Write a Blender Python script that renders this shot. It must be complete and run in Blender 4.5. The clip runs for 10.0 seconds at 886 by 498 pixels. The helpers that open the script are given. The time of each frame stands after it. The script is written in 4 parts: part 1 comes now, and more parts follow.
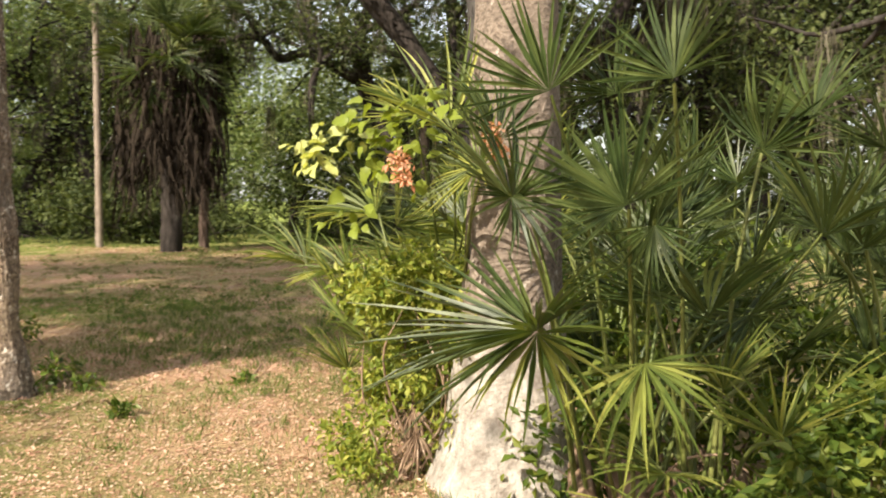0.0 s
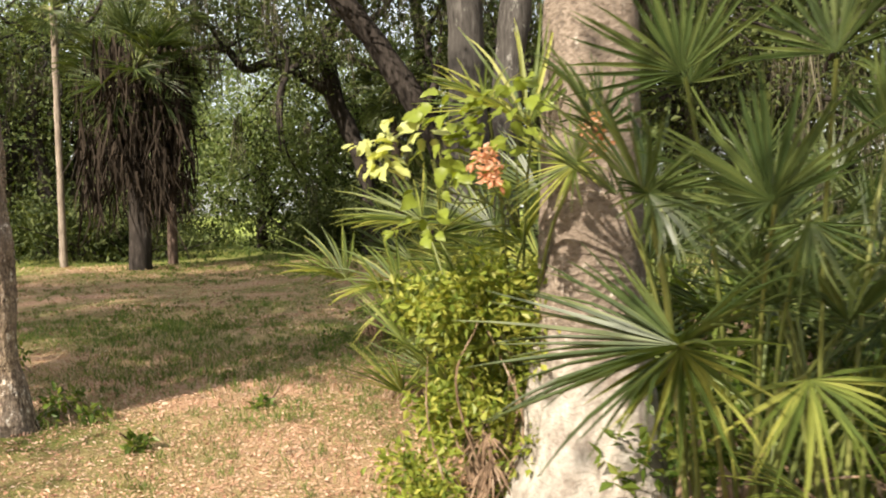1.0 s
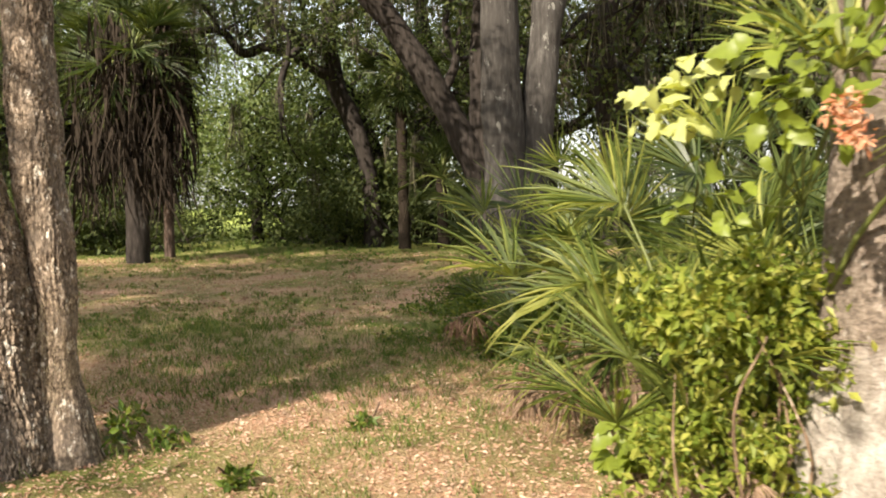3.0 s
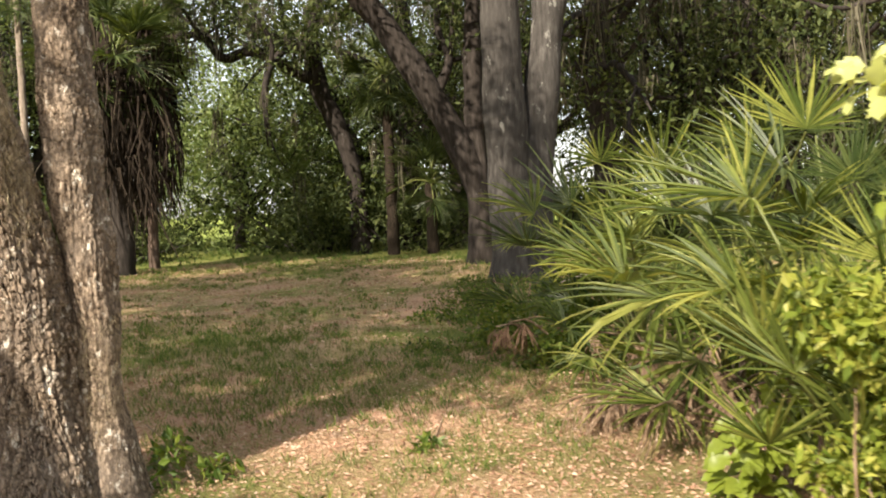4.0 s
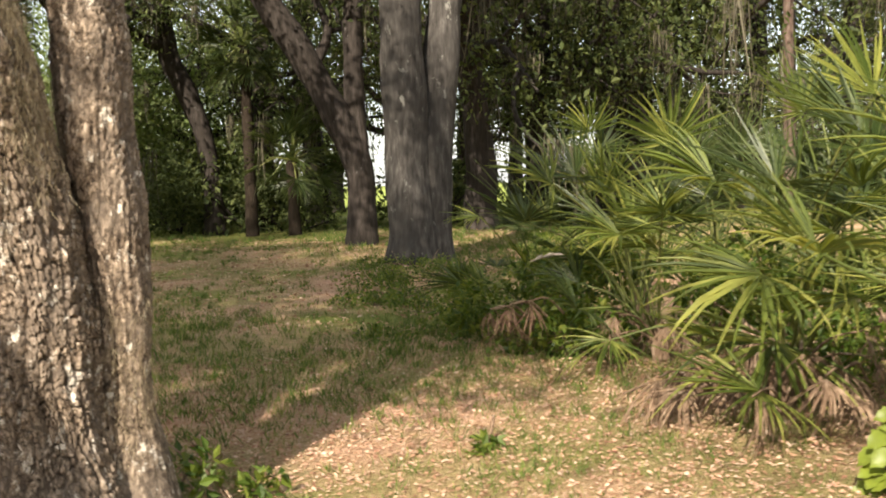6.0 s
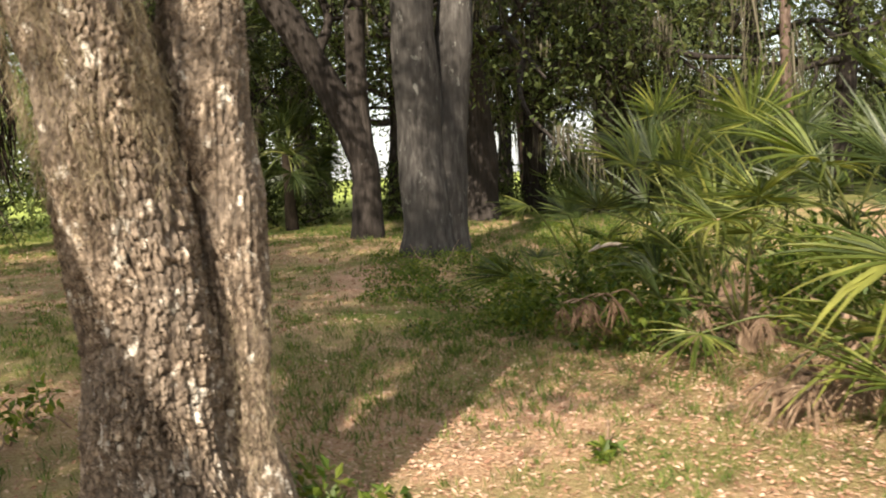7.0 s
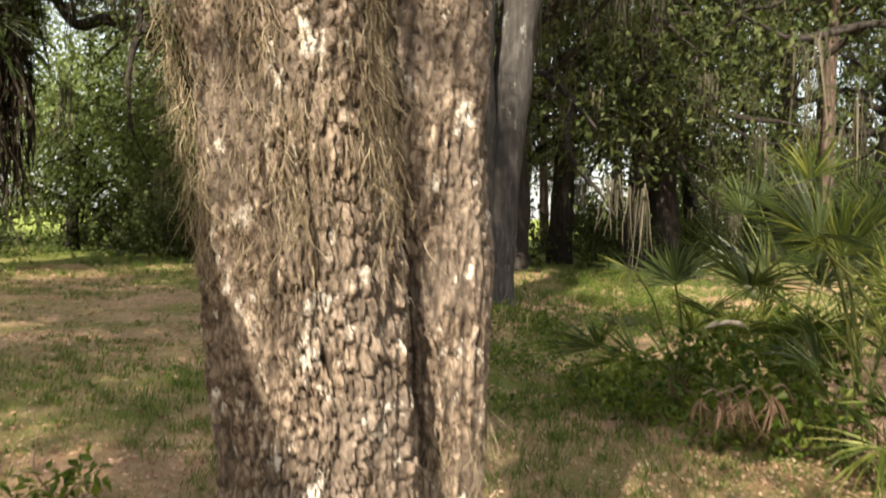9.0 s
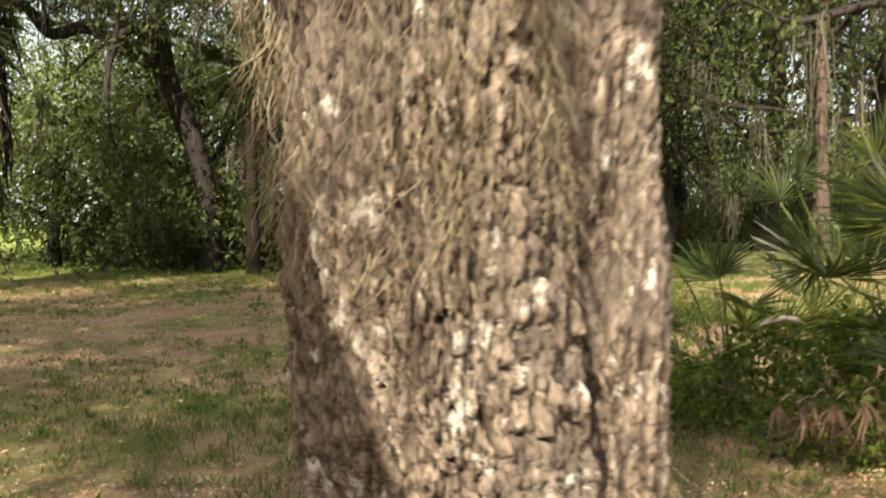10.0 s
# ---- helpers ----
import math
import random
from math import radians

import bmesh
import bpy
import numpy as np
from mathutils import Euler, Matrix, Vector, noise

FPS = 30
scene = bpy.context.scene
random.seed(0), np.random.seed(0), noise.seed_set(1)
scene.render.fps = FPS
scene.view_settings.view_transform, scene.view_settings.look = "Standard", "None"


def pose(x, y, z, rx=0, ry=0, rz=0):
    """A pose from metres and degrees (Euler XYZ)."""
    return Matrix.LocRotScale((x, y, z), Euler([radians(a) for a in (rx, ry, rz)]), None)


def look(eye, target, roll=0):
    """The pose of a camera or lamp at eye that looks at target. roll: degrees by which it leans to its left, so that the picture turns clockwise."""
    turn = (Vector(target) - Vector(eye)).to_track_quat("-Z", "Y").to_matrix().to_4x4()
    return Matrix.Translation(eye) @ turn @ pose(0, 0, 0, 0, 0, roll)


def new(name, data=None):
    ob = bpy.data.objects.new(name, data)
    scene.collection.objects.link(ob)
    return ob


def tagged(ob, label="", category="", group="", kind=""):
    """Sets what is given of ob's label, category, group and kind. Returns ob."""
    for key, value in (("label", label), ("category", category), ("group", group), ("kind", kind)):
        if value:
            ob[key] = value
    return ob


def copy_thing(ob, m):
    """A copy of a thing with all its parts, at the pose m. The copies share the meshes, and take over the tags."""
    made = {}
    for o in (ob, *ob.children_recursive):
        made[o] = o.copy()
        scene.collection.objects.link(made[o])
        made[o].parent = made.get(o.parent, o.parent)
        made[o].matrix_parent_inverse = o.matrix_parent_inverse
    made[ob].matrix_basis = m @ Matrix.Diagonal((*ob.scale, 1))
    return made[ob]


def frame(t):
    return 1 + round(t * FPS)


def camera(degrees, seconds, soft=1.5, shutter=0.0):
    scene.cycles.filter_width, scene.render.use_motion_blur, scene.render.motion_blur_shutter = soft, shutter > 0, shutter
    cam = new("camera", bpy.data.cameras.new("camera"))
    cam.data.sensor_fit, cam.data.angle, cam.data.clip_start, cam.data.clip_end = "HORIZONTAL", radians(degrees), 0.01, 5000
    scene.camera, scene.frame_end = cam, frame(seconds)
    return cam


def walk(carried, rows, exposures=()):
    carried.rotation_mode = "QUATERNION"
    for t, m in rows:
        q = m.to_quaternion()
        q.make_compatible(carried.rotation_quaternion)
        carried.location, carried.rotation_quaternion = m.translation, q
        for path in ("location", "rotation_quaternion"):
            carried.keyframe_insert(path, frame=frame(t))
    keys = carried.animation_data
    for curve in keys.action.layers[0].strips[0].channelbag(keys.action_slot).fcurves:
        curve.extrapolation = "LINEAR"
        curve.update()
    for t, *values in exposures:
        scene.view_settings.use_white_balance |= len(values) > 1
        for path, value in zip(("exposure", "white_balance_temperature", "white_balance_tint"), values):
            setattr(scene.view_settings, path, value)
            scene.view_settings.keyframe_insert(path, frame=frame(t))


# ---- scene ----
cam = camera(50.4, 10.0, 1.9, 0.5)
METRES, EYE, TILT, LEAN, TURN = 7.0, 1.5, -3.0, 0.0, 0.0
ROWS = [
    (0.0, 0.0, 0.0, 0.0, 0.0, 0.0, -0.0),
    (0.5, -0.0414, 0.027, 0.0035, -3.12, 0.31, 0.53),
    (1.0, -0.0746, 0.0652, 0.0004, -2.58, 0.56, 1.63),
    (1.5, -0.11, 0.1016, 0.0035, -1.51, 0.23, 0.21),
    (2.0, -0.151, 0.1375, 0.0057, -4.48, -1.3, 0.35),
    (2.5, -0.1785, 0.1835, 0.0034, -3.71, -0.2, 1.09),
    (4.0, -0.2824, 0.2963, 0.007, -6.0, 0.31, 2.85),
    (4.5, -0.3189, 0.3263, 0.0112, -6.89, 1.74, 1.86),
    (5.0, -0.3663, 0.3546, 0.0102, -12.93, 1.19, 3.84),
    (5.5, -0.4011, 0.3954, 0.005, -16.05, -0.47, 2.28),
    (7.0, -0.5019, 0.5161, 0.0085, -18.34, -1.69, 3.73),
    (7.5, -0.5257, 0.5592, 0.015, -15.37, -1.16, 1.16),
    (8.0, -0.5517, 0.5948, 0.0189, -19.54, -1.12, 1.38),
    (8.5, -0.558, 0.6315, 0.0195, -18.88, -1.59, 0.67),
    (9.0, -0.5553, 0.6786, 0.0267, -18.6, 0.83, -0.53),
    (9.5, -0.5643, 0.7237, 0.0275, -20.23, 2.55, 1.08),
    (10.0, -0.5694, 0.7692, 0.0287, -19.65, 0.93, 1.66),
]
walk(cam, [(t, pose(0, 0, EYE, TILT, LEAN, TURN) @ pose(METRES * x, METRES * y, METRES * z, 90 + pitch, roll, yaw)) for t, x, y, z, yaw, pitch, roll in ROWS])

# ---- daylight: low warm sun from behind, a little to the left, hazy bright sky ----
SUN_BEARING, SUN_HEIGHT = -143.0, 36.0
world = bpy.data.worlds.new("world")
scene.world = world
world.use_nodes = True
wn = world.node_tree.nodes
sky = wn.new("ShaderNodeTexSky")
sky.sky_type = "NISHITA"
sky.sun_disc = False
sky.sun_elevation = radians(SUN_HEIGHT)
sky.sun_rotation = radians(SUN_BEARING)
sky.dust_density = 2.0
sky.air_density = 1.0
wn["Background"].inputs["Strength"].default_value = 0.115
haze = wn.new("ShaderNodeMix")  # thin high haze whitens the whole sky
haze.data_type = "RGBA"
haze.inputs[0].default_value, haze.inputs[7].default_value = 0.55, (6.5, 6.3, 5.9, 1)
world.node_tree.links.new(sky.outputs[0], haze.inputs[6])
world.node_tree.links.new(haze.outputs[2], wn["Background"].inputs["Color"])
sun = new("sun", bpy.data.lights.new("sun", "SUN"))
sun.data.energy, sun.data.angle, sun.data.color = 5.0, radians(0.6), (1.0, 0.88, 0.72)
scene.view_settings.exposure = 1.3
sun_way = Vector((math.sin(radians(SUN_BEARING)) * math.cos(radians(SUN_HEIGHT)),
                  math.cos(radians(SUN_BEARING)) * math.cos(radians(SUN_HEIGHT)), math.sin(radians(SUN_HEIGHT))))
sun.matrix_world = look(sun_way * 60, (0, 0, 0))


# ---- materials ----
def node_material(name):
    m = bpy.data.materials.new(name)
    m.use_nodes = True
    nt = m.node_tree
    return m, nt, nt.nodes["Principled BSDF"]


def ramp(nt, fac, stops):
    r = nt.nodes.new("ShaderNodeValToRGB")
    el = r.color_ramp.elements
    while len(el) < len(stops):
        el.new(0.5)
    for e, (p, c) in zip(el, stops):
        e.position, e.color = p, (*c, 1)
    nt.links.new(fac, r.inputs[0])
    return r.outputs[0]


def noise_tex(nt, scale, detail=6.0, stretch=None, rough=0.6):
    n = nt.nodes.new("ShaderNodeTexNoise")
    n.inputs["Scale"].default_value, n.inputs["Detail"].default_value = scale, detail
    n.inputs["Roughness"].default_value = rough
    g = nt.nodes.new("ShaderNodeNewGeometry")
    src = g.outputs["Position"]
    if stretch:
        mp = nt.nodes.new("ShaderNodeMapping")
        mp.inputs["Scale"].default_value = stretch
        nt.links.new(src, mp.inputs[0])
        src = mp.outputs[0]
    nt.links.new(src, n.inputs["Vector"])
    return n.outputs["Fac"]


def mix(nt, fac, a, b, kind="MIX"):
    m = nt.nodes.new("ShaderNodeMix")
    m.data_type, m.blend_type = "RGBA", kind
    for s, v in ((m.inputs[0], fac), (m.inputs[6], a), (m.inputs[7], b)):
        if isinstance(v, (int, float)):
            s.default_value = v
        elif isinstance(v, tuple):
            s.default_value = (*v, 1)
        else:
            nt.links.new(v, s)
    return m.outputs[2]


def bump(nt, bsdf, height, strength, distance):
    b = nt.nodes.new("ShaderNodeBump")
    b.inputs["Strength"].default_value, b.inputs["Distance"].default_value = strength, distance
    nt.links.new(height, b.inputs["Height"])
    nt.links.new(b.outputs[0], bsdf.inputs["Normal"])


def bark(name, dark, mid, pale, lichen=(0.55, 0.55, 0.48), spots=0.62, scale=1.0, relief=0.6, plated=False, run=0.22, foot=0.0):
    m, nt, b = node_material(name)
    grain = noise_tex(nt, 26 * scale, 8, (1, 1, run))
    broad = noise_tex(nt, 2.2 * scale, 4)
    col = ramp(nt, grain, ((0.3, dark), (0.52, mid), (0.75, pale)))
    if plated:
        at = nt.nodes.new("ShaderNodeAttribute")
        at.attribute_name = "tone"
        vor = nt.nodes.new("ShaderNodeTexVoronoi")
        vor.feature = "DISTANCE_TO_EDGE"
        vor.inputs["Scale"].default_value = 42
        mp = nt.nodes.new("ShaderNodeMapping")
        mp.inputs["Scale"].default_value = (1, 1, 0.45)
        geo = nt.nodes.new("ShaderNodeNewGeometry").outputs["Position"]
        soft = nt.nodes.new("ShaderNodeTexNoise")
        soft.inputs["Scale"].default_value = 22
        nt.links.new(geo, soft.inputs["Vector"])
        nt.links.new(mix(nt, 0.06, geo, soft.outputs["Color"], "ADD"), mp.inputs[0])
        nt.links.new(mp.outputs[0], vor.inputs["Vector"])
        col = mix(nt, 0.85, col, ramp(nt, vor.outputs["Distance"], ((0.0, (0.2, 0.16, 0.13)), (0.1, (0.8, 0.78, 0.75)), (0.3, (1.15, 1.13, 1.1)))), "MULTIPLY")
        # plate tone varies at random; crevice shade is also put into it
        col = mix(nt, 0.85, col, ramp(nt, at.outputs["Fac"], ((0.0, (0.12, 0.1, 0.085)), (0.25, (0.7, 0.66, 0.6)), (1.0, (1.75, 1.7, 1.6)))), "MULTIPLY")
    col = mix(nt, ramp(nt, broad, ((0.42, (0, 0, 0)), (0.62, (0.55, 0.55, 0.55)))), col, tuple(0.75 * v for v in mid))
    patch = noise_tex(nt, 9 * scale, 7, (1, 1, 0.6), 0.7)
    col = mix(nt, ramp(nt, patch, ((spots, (0, 0, 0)), (spots + 0.06, (0.8, 0.8, 0.8)))), col, lichen)
    if foot:  # pale lichen crust over the flared foot, ragged at its top
        xyz = nt.nodes.new("ShaderNodeSeparateXYZ")
        nt.links.new(nt.nodes.new("ShaderNodeNewGeometry").outputs["Position"], xyz.inputs[0])
        rise = nt.nodes.new("ShaderNodeMath")
        rise.operation = "MULTIPLY_ADD"
        nt.links.new(noise_tex(nt, 5, 6, (1, 1, 0.35), 0.7), rise.inputs[0])
        rise.inputs[1].default_value = -1.6
        nt.links.new(xyz.outputs[2], rise.inputs[2])
        crust = ramp(nt, patch, ((0.3, (0.15, 0.125, 0.105)), (0.45, (0.28, 0.25, 0.215)), (0.62, (0.45, 0.42, 0.375))))
        col = mix(nt, ramp(nt, rise.outputs[0], ((0.0, (0.85, 0.85, 0.85)), (foot, (0, 0, 0)))), col, crust)
    nt.links.new(col, b.inputs["Base Color"])
    b.inputs["Roughness"].default_value = 0.95
    b.inputs["Specular IOR Level"].default_value = 0.15
    bump(nt, b, grain, relief, 0.02)
    return m


def leafy(name, tones, clear=0.4, gloss=0.45, blotch=0.35, per="island", spec=0.3, tint=(1.25, 1.2, 0.5)):
    """A leaf that lets light through; its tone varies from leaf to leaf and over the leaf."""
    m, nt, b = node_material(name)
    if per == "tone":
        at = nt.nodes.new("ShaderNodeAttribute")
        at.attribute_name = "tone"
        src = at.outputs["Fac"]
    elif per == "island":
        src = nt.nodes.new("ShaderNodeNewGeometry").outputs["Random Per Island"]
    else:
        src = nt.nodes.new("ShaderNodeObjectInfo").outputs["Random"]
    k = len(tones) - 1
    col = ramp(nt, src, [(i / k, t) for i, t in enumerate(tones)])
    fine = noise_tex(nt, 14, 4)
    col = mix(nt, blotch, col, ramp(nt, fine, ((0.3, (0.35, 0.35, 0.3)), (0.7, (1.25, 1.25, 1.1)))), "MULTIPLY")
    nt.links.new(col, b.inputs["Base Color"])
    b.inputs["Roughness"].default_value = gloss
    b.inputs["Specular IOR Level"].default_value = spec
    tr = nt.nodes.new("ShaderNodeBsdfTranslucent")
    nt.links.new(mix(nt, 1.0, col, tint, "MULTIPLY"), tr.inputs[0])
    ms = nt.nodes.new("ShaderNodeMixShader")
    ms.inputs[0].default_value = clear
    nt.links.new(b.outputs[0], ms.inputs[1])
    nt.links.new(tr.outputs[0], ms.inputs[2])
    nt.links.new(ms.outputs[0], nt.nodes["Material Output"].inputs[0])
    return m


def ground_material():
    m, nt, b = node_material("leaf_litter_and_grass")
    big = noise_tex(nt, 0.55, 5)
    mid = noise_tex(nt, 3.2, 6)
    fine = noise_tex(nt, 55, 8, None, 0.8)
    litter = ramp(nt, fine, ((0.25, (0.15, 0.075, 0.04)), (0.42, (0.42, 0.245, 0.15)), (0.58, (0.6, 0.395, 0.275)), (0.8, (0.74, 0.57, 0.45))))
    soil = ramp(nt, fine, ((0.3, (0.17, 0.11, 0.075)), (0.7, (0.4, 0.29, 0.22))))
    turf = ramp(nt, fine, ((0.3, (0.05, 0.07, 0.012)), (0.5, (0.12, 0.16, 0.03)), (0.75, (0.3, 0.3, 0.08))))
    base = mix(nt, ramp(nt, mid, ((0.56, (0, 0, 0)), (0.72, (0.8, 0.8, 0.8)))), litter, soil)
    # turf thickens away from the trodden way
    xyz = nt.nodes.new("ShaderNodeSeparateXYZ")
    nt.links.new(nt.nodes.new("ShaderNodeNewGeometry").outputs["Position"], xyz.inputs[0])
    span = nt.nodes.new("ShaderNodeMapRange")
    for i, v in ((1, 20.0), (2, 34.0), (3, -0.02), (4, 0.3)):
        span.inputs[i].default_value = v
    nt.links.new(xyz.outputs[1], span.inputs[0])
    total = nt.nodes.new("ShaderNodeMath")
    nt.links.new(span.outputs[0], total.inputs[0])
    nt.links.new(big, total.inputs[1])
    col = mix(nt, ramp(nt, total.outputs[0], ((0.32, (0, 0, 0)), (0.62, (0.9, 0.9, 0.9)))), base, turf)
    meadow = nt.nodes.new("ShaderNodeMapRange")
    meadow.inputs[1].default_value, meadow.inputs[2].default_value = 36.0, 44.0
    nt.links.new(xyz.outputs[1], meadow.inputs[0])
    col = mix(nt, meadow.outputs[0], col, ramp(nt, mid, ((0.3, (0.16, 0.22, 0.04)), (0.7, (0.3, 0.33, 0.08)))))
    nt.links.new(col, b.inputs["Base Color"])
    b.inputs["Roughness"].default_value = 1.0
    b.inputs["Specular IOR Level"].default_value = 0.1
    bump(nt, b, fine, 0.8, 0.03)
    return m


M_GROUND = ground_material()
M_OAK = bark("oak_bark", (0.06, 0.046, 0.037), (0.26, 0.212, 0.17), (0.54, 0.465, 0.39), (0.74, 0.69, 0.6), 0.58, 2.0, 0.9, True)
# far trunks' bark, dark and grey: canopy shade is put into these low colours
M_SHADE_BARK = bark("shade_darkened_bark", (0.012, 0.01, 0.008), (0.036, 0.03, 0.026), (0.075, 0.064, 0.057), (0.13, 0.125, 0.115), 0.64, 0.5)
M_GREY_SHADE = bark("shade_darkened_grey_bark", (0.022, 0.02, 0.018), (0.058, 0.053, 0.048), (0.11, 0.102, 0.094), (0.21, 0.205, 0.185), 0.6, 0.6)
M_PALE = bark("pale_smooth_bark", (0.075, 0.06, 0.047), (0.2, 0.16, 0.128), (0.32, 0.27, 0.22), (0.46, 0.42, 0.37), 0.6, 1.4, 1.0, False, 1.3, 0.22)
M_SHEATH = bark("bleached_sheath", (0.16, 0.13, 0.1), (0.32, 0.27, 0.22), (0.46, 0.41, 0.35), (0.5, 0.46, 0.4), 0.6, 1.0, 0.4)
# old thatch, its brown lowered to stand in for shade
M_SHADE_THATCH = bark("shade_darkened_old_thatch", (0.012, 0.009, 0.007), (0.028, 0.021, 0.015), (0.055, 0.042, 0.03), (0.08, 0.065, 0.05), 0.66, 1.0, 0.3)
M_PALM = bark("palm_trunk", (0.09, 0.075, 0.06), (0.22, 0.18, 0.145), (0.34, 0.29, 0.24), (0.4, 0.36, 0.32), 0.64, 0.7)
M_PINE = bark("pine_bark", (0.05, 0.034, 0.027), (0.125, 0.088, 0.07), (0.2, 0.155, 0.13), (0.22, 0.185, 0.165), 0.66, 0.7)
M_STRAW = bark("dead_frond", (0.07, 0.045, 0.03), (0.22, 0.15, 0.1), (0.44, 0.34, 0.25), (0.58, 0.48, 0.38), 0.62, 1.0, 0.3)
M_WITHERED = bark("withered_frond", (0.04, 0.024, 0.016), (0.13, 0.082, 0.055), (0.26, 0.18, 0.125), (0.34, 0.25, 0.18), 0.62, 1.0, 0.3)
M_LEAF = leafy("oak_leaf", ((0.032, 0.046, 0.018), (0.07, 0.093, 0.034), (0.135, 0.158, 0.062)), 0.38, 0.6, 0.4, "island", 0.15)
M_LIGHT_LEAF = leafy("young_leaf", ((0.12, 0.175, 0.062), (0.2, 0.265, 0.1), (0.29, 0.345, 0.15)), 0.45)
M_SHRUB = leafy("shrub_leaf", ((0.035, 0.07, 0.01), (0.1, 0.15, 0.025), (0.2, 0.23, 0.045)), 0.45)
M_BUSH = leafy("bush_leaf", ((0.1, 0.15, 0.022), (0.25, 0.3, 0.05), (0.42, 0.42, 0.1)), 0.48)
M_VINE = leafy("vine_leaf", ((0.1, 0.165, 0.018), (0.19, 0.25, 0.034), (0.32, 0.34, 0.08)), 0.45, 0.4)
M_PALE_LEAF = leafy("pale_vine_leaf", ((0.32, 0.38, 0.08), (0.44, 0.48, 0.17), (0.54, 0.55, 0.28)), 0.4, 0.4)
# one palmetto blade twice: shade, then sunlight, is put into the tones
M_FAN_SHADE = leafy("shaded_palmetto_blade", ((0.03, 0.05, 0.014), (0.055, 0.08, 0.024), (0.1, 0.125, 0.04)), 0.3, 0.42, 0.3, "tone", 0.35, (1.5, 1.4, 0.5))
M_FAN_SUN = leafy("sunlit_palmetto_blade", ((0.055, 0.083, 0.018), (0.13, 0.165, 0.036), (0.31, 0.32, 0.085)), 0.34, 0.5, 0.3, "tone", 0.25, (1.35, 1.3, 0.5))
M_STALK = leafy("palmetto_stalk", ((0.09, 0.12, 0.03), (0.16, 0.17, 0.05)), 0.1, 0.45, 0.3, "object")
M_MOSS = leafy("spanish_moss", ((0.06, 0.055, 0.038), (0.11, 0.1, 0.072), (0.17, 0.155, 0.115)), 0.3, 0.9, 0.2, "island", 0.05, (1.0, 1.0, 0.9))
M_BALL_MOSS = leafy("dry_moss_tuft", ((0.14, 0.11, 0.07), (0.27, 0.22, 0.145), (0.42, 0.36, 0.25)), 0.25, 0.9, 0.2, "island", 0.05, (1, 0.95, 0.8))
M_GRASS = leafy("grass_blade", ((0.045, 0.085, 0.014), (0.1, 0.16, 0.03), (0.24, 0.26, 0.08)), 0.35, 0.6)
M_LITTER = leafy("fallen_leaf", ((0.19, 0.09, 0.058), (0.4, 0.23, 0.155), (0.52, 0.34, 0.25), (0.6, 0.45, 0.36)), 0.1, 0.75)
M_FLOWER = leafy("withered_blossom", ((0.42, 0.16, 0.09), (0.6, 0.3, 0.18), (0.72, 0.48, 0.36)), 0.3, 0.7)


# ---- mesh helpers ----


def mesh_of(name, verts, faces, material, smooth=False, tone=None):
    """A mesh from arrays of places and of equal-sided faces."""
    verts, faces = np.asarray(verts, np.float32), np.asarray(faces, np.int32)
    me = bpy.data.meshes.new(name)
    k = faces.shape[1]
    me.vertices.add(len(verts))
    me.vertices.foreach_set("co", verts.ravel())
    me.loops.add(faces.size)
    me.loops.foreach_set("vertex_index", faces.ravel())
    me.polygons.add(len(faces))
    me.polygons.foreach_set("loop_start", np.arange(0, faces.size, k, dtype=np.int32))
    me.polygons.foreach_set("use_smooth", np.full(len(faces), smooth))
    me.update(calc_edges=True)
    me.materials.append(material)
    if tone is not None:
        me.attributes.new("tone", "FLOAT", "POINT").data.foreach_set("value", np.asarray(tone, np.float32))
    return me


def part(name, me, parent=None, label="", kind=""):
    ob = new(name, me)
    if parent is not None:
        ob.parent = parent
    return tagged(ob, label, kind=kind)


def join(pieces):
    vs, fs, n = [], [], 0
    for v, f in pieces:
        vs.append(v)
        fs.append(f + n)
        n += len(v)
    return np.concatenate(vs), np.concatenate(fs)


def unit(a):
    a = np.asarray(a, float)
    return a / np.maximum(np.linalg.norm(a, axis=-1, keepdims=True), 1e-9)


def waves(p, scale, seed, octaves=3):
    """Smooth noise, about -1 to 1, from sums of sines."""
    r = np.random.default_rng(seed)
    out, amp = np.zeros(len(p)), 1.0
    for _ in range(octaves):
        for _ in range(4):
            k = unit(r.normal(size=3)) * scale * r.uniform(0.7, 1.4)
            out += amp * np.sin(p @ k + r.uniform(0, 6.28)) / 3.0
        scale, amp = scale * 2.1, amp * 0.5
    return out


def spline(points, n):
    """n places along a smooth curve through the points."""
    p = np.asarray(points, float)
    p = np.vstack([2 * p[0] - p[1], p, 2 * p[-1] - p[-2]])
    t = np.linspace(0, len(p) - 3 - 1e-6, n)
    i = t.astype(int)
    u = (t - i)[:, None]
    a, b, c, d = p[i], p[i + 1], p[i + 2], p[i + 3]
    return 0.5 * (2 * b + (c - a) * u + (2 * a - 5 * b + 4 * c - d) * u ** 2 + (3 * b - a - 3 * c + d) * u ** 3)


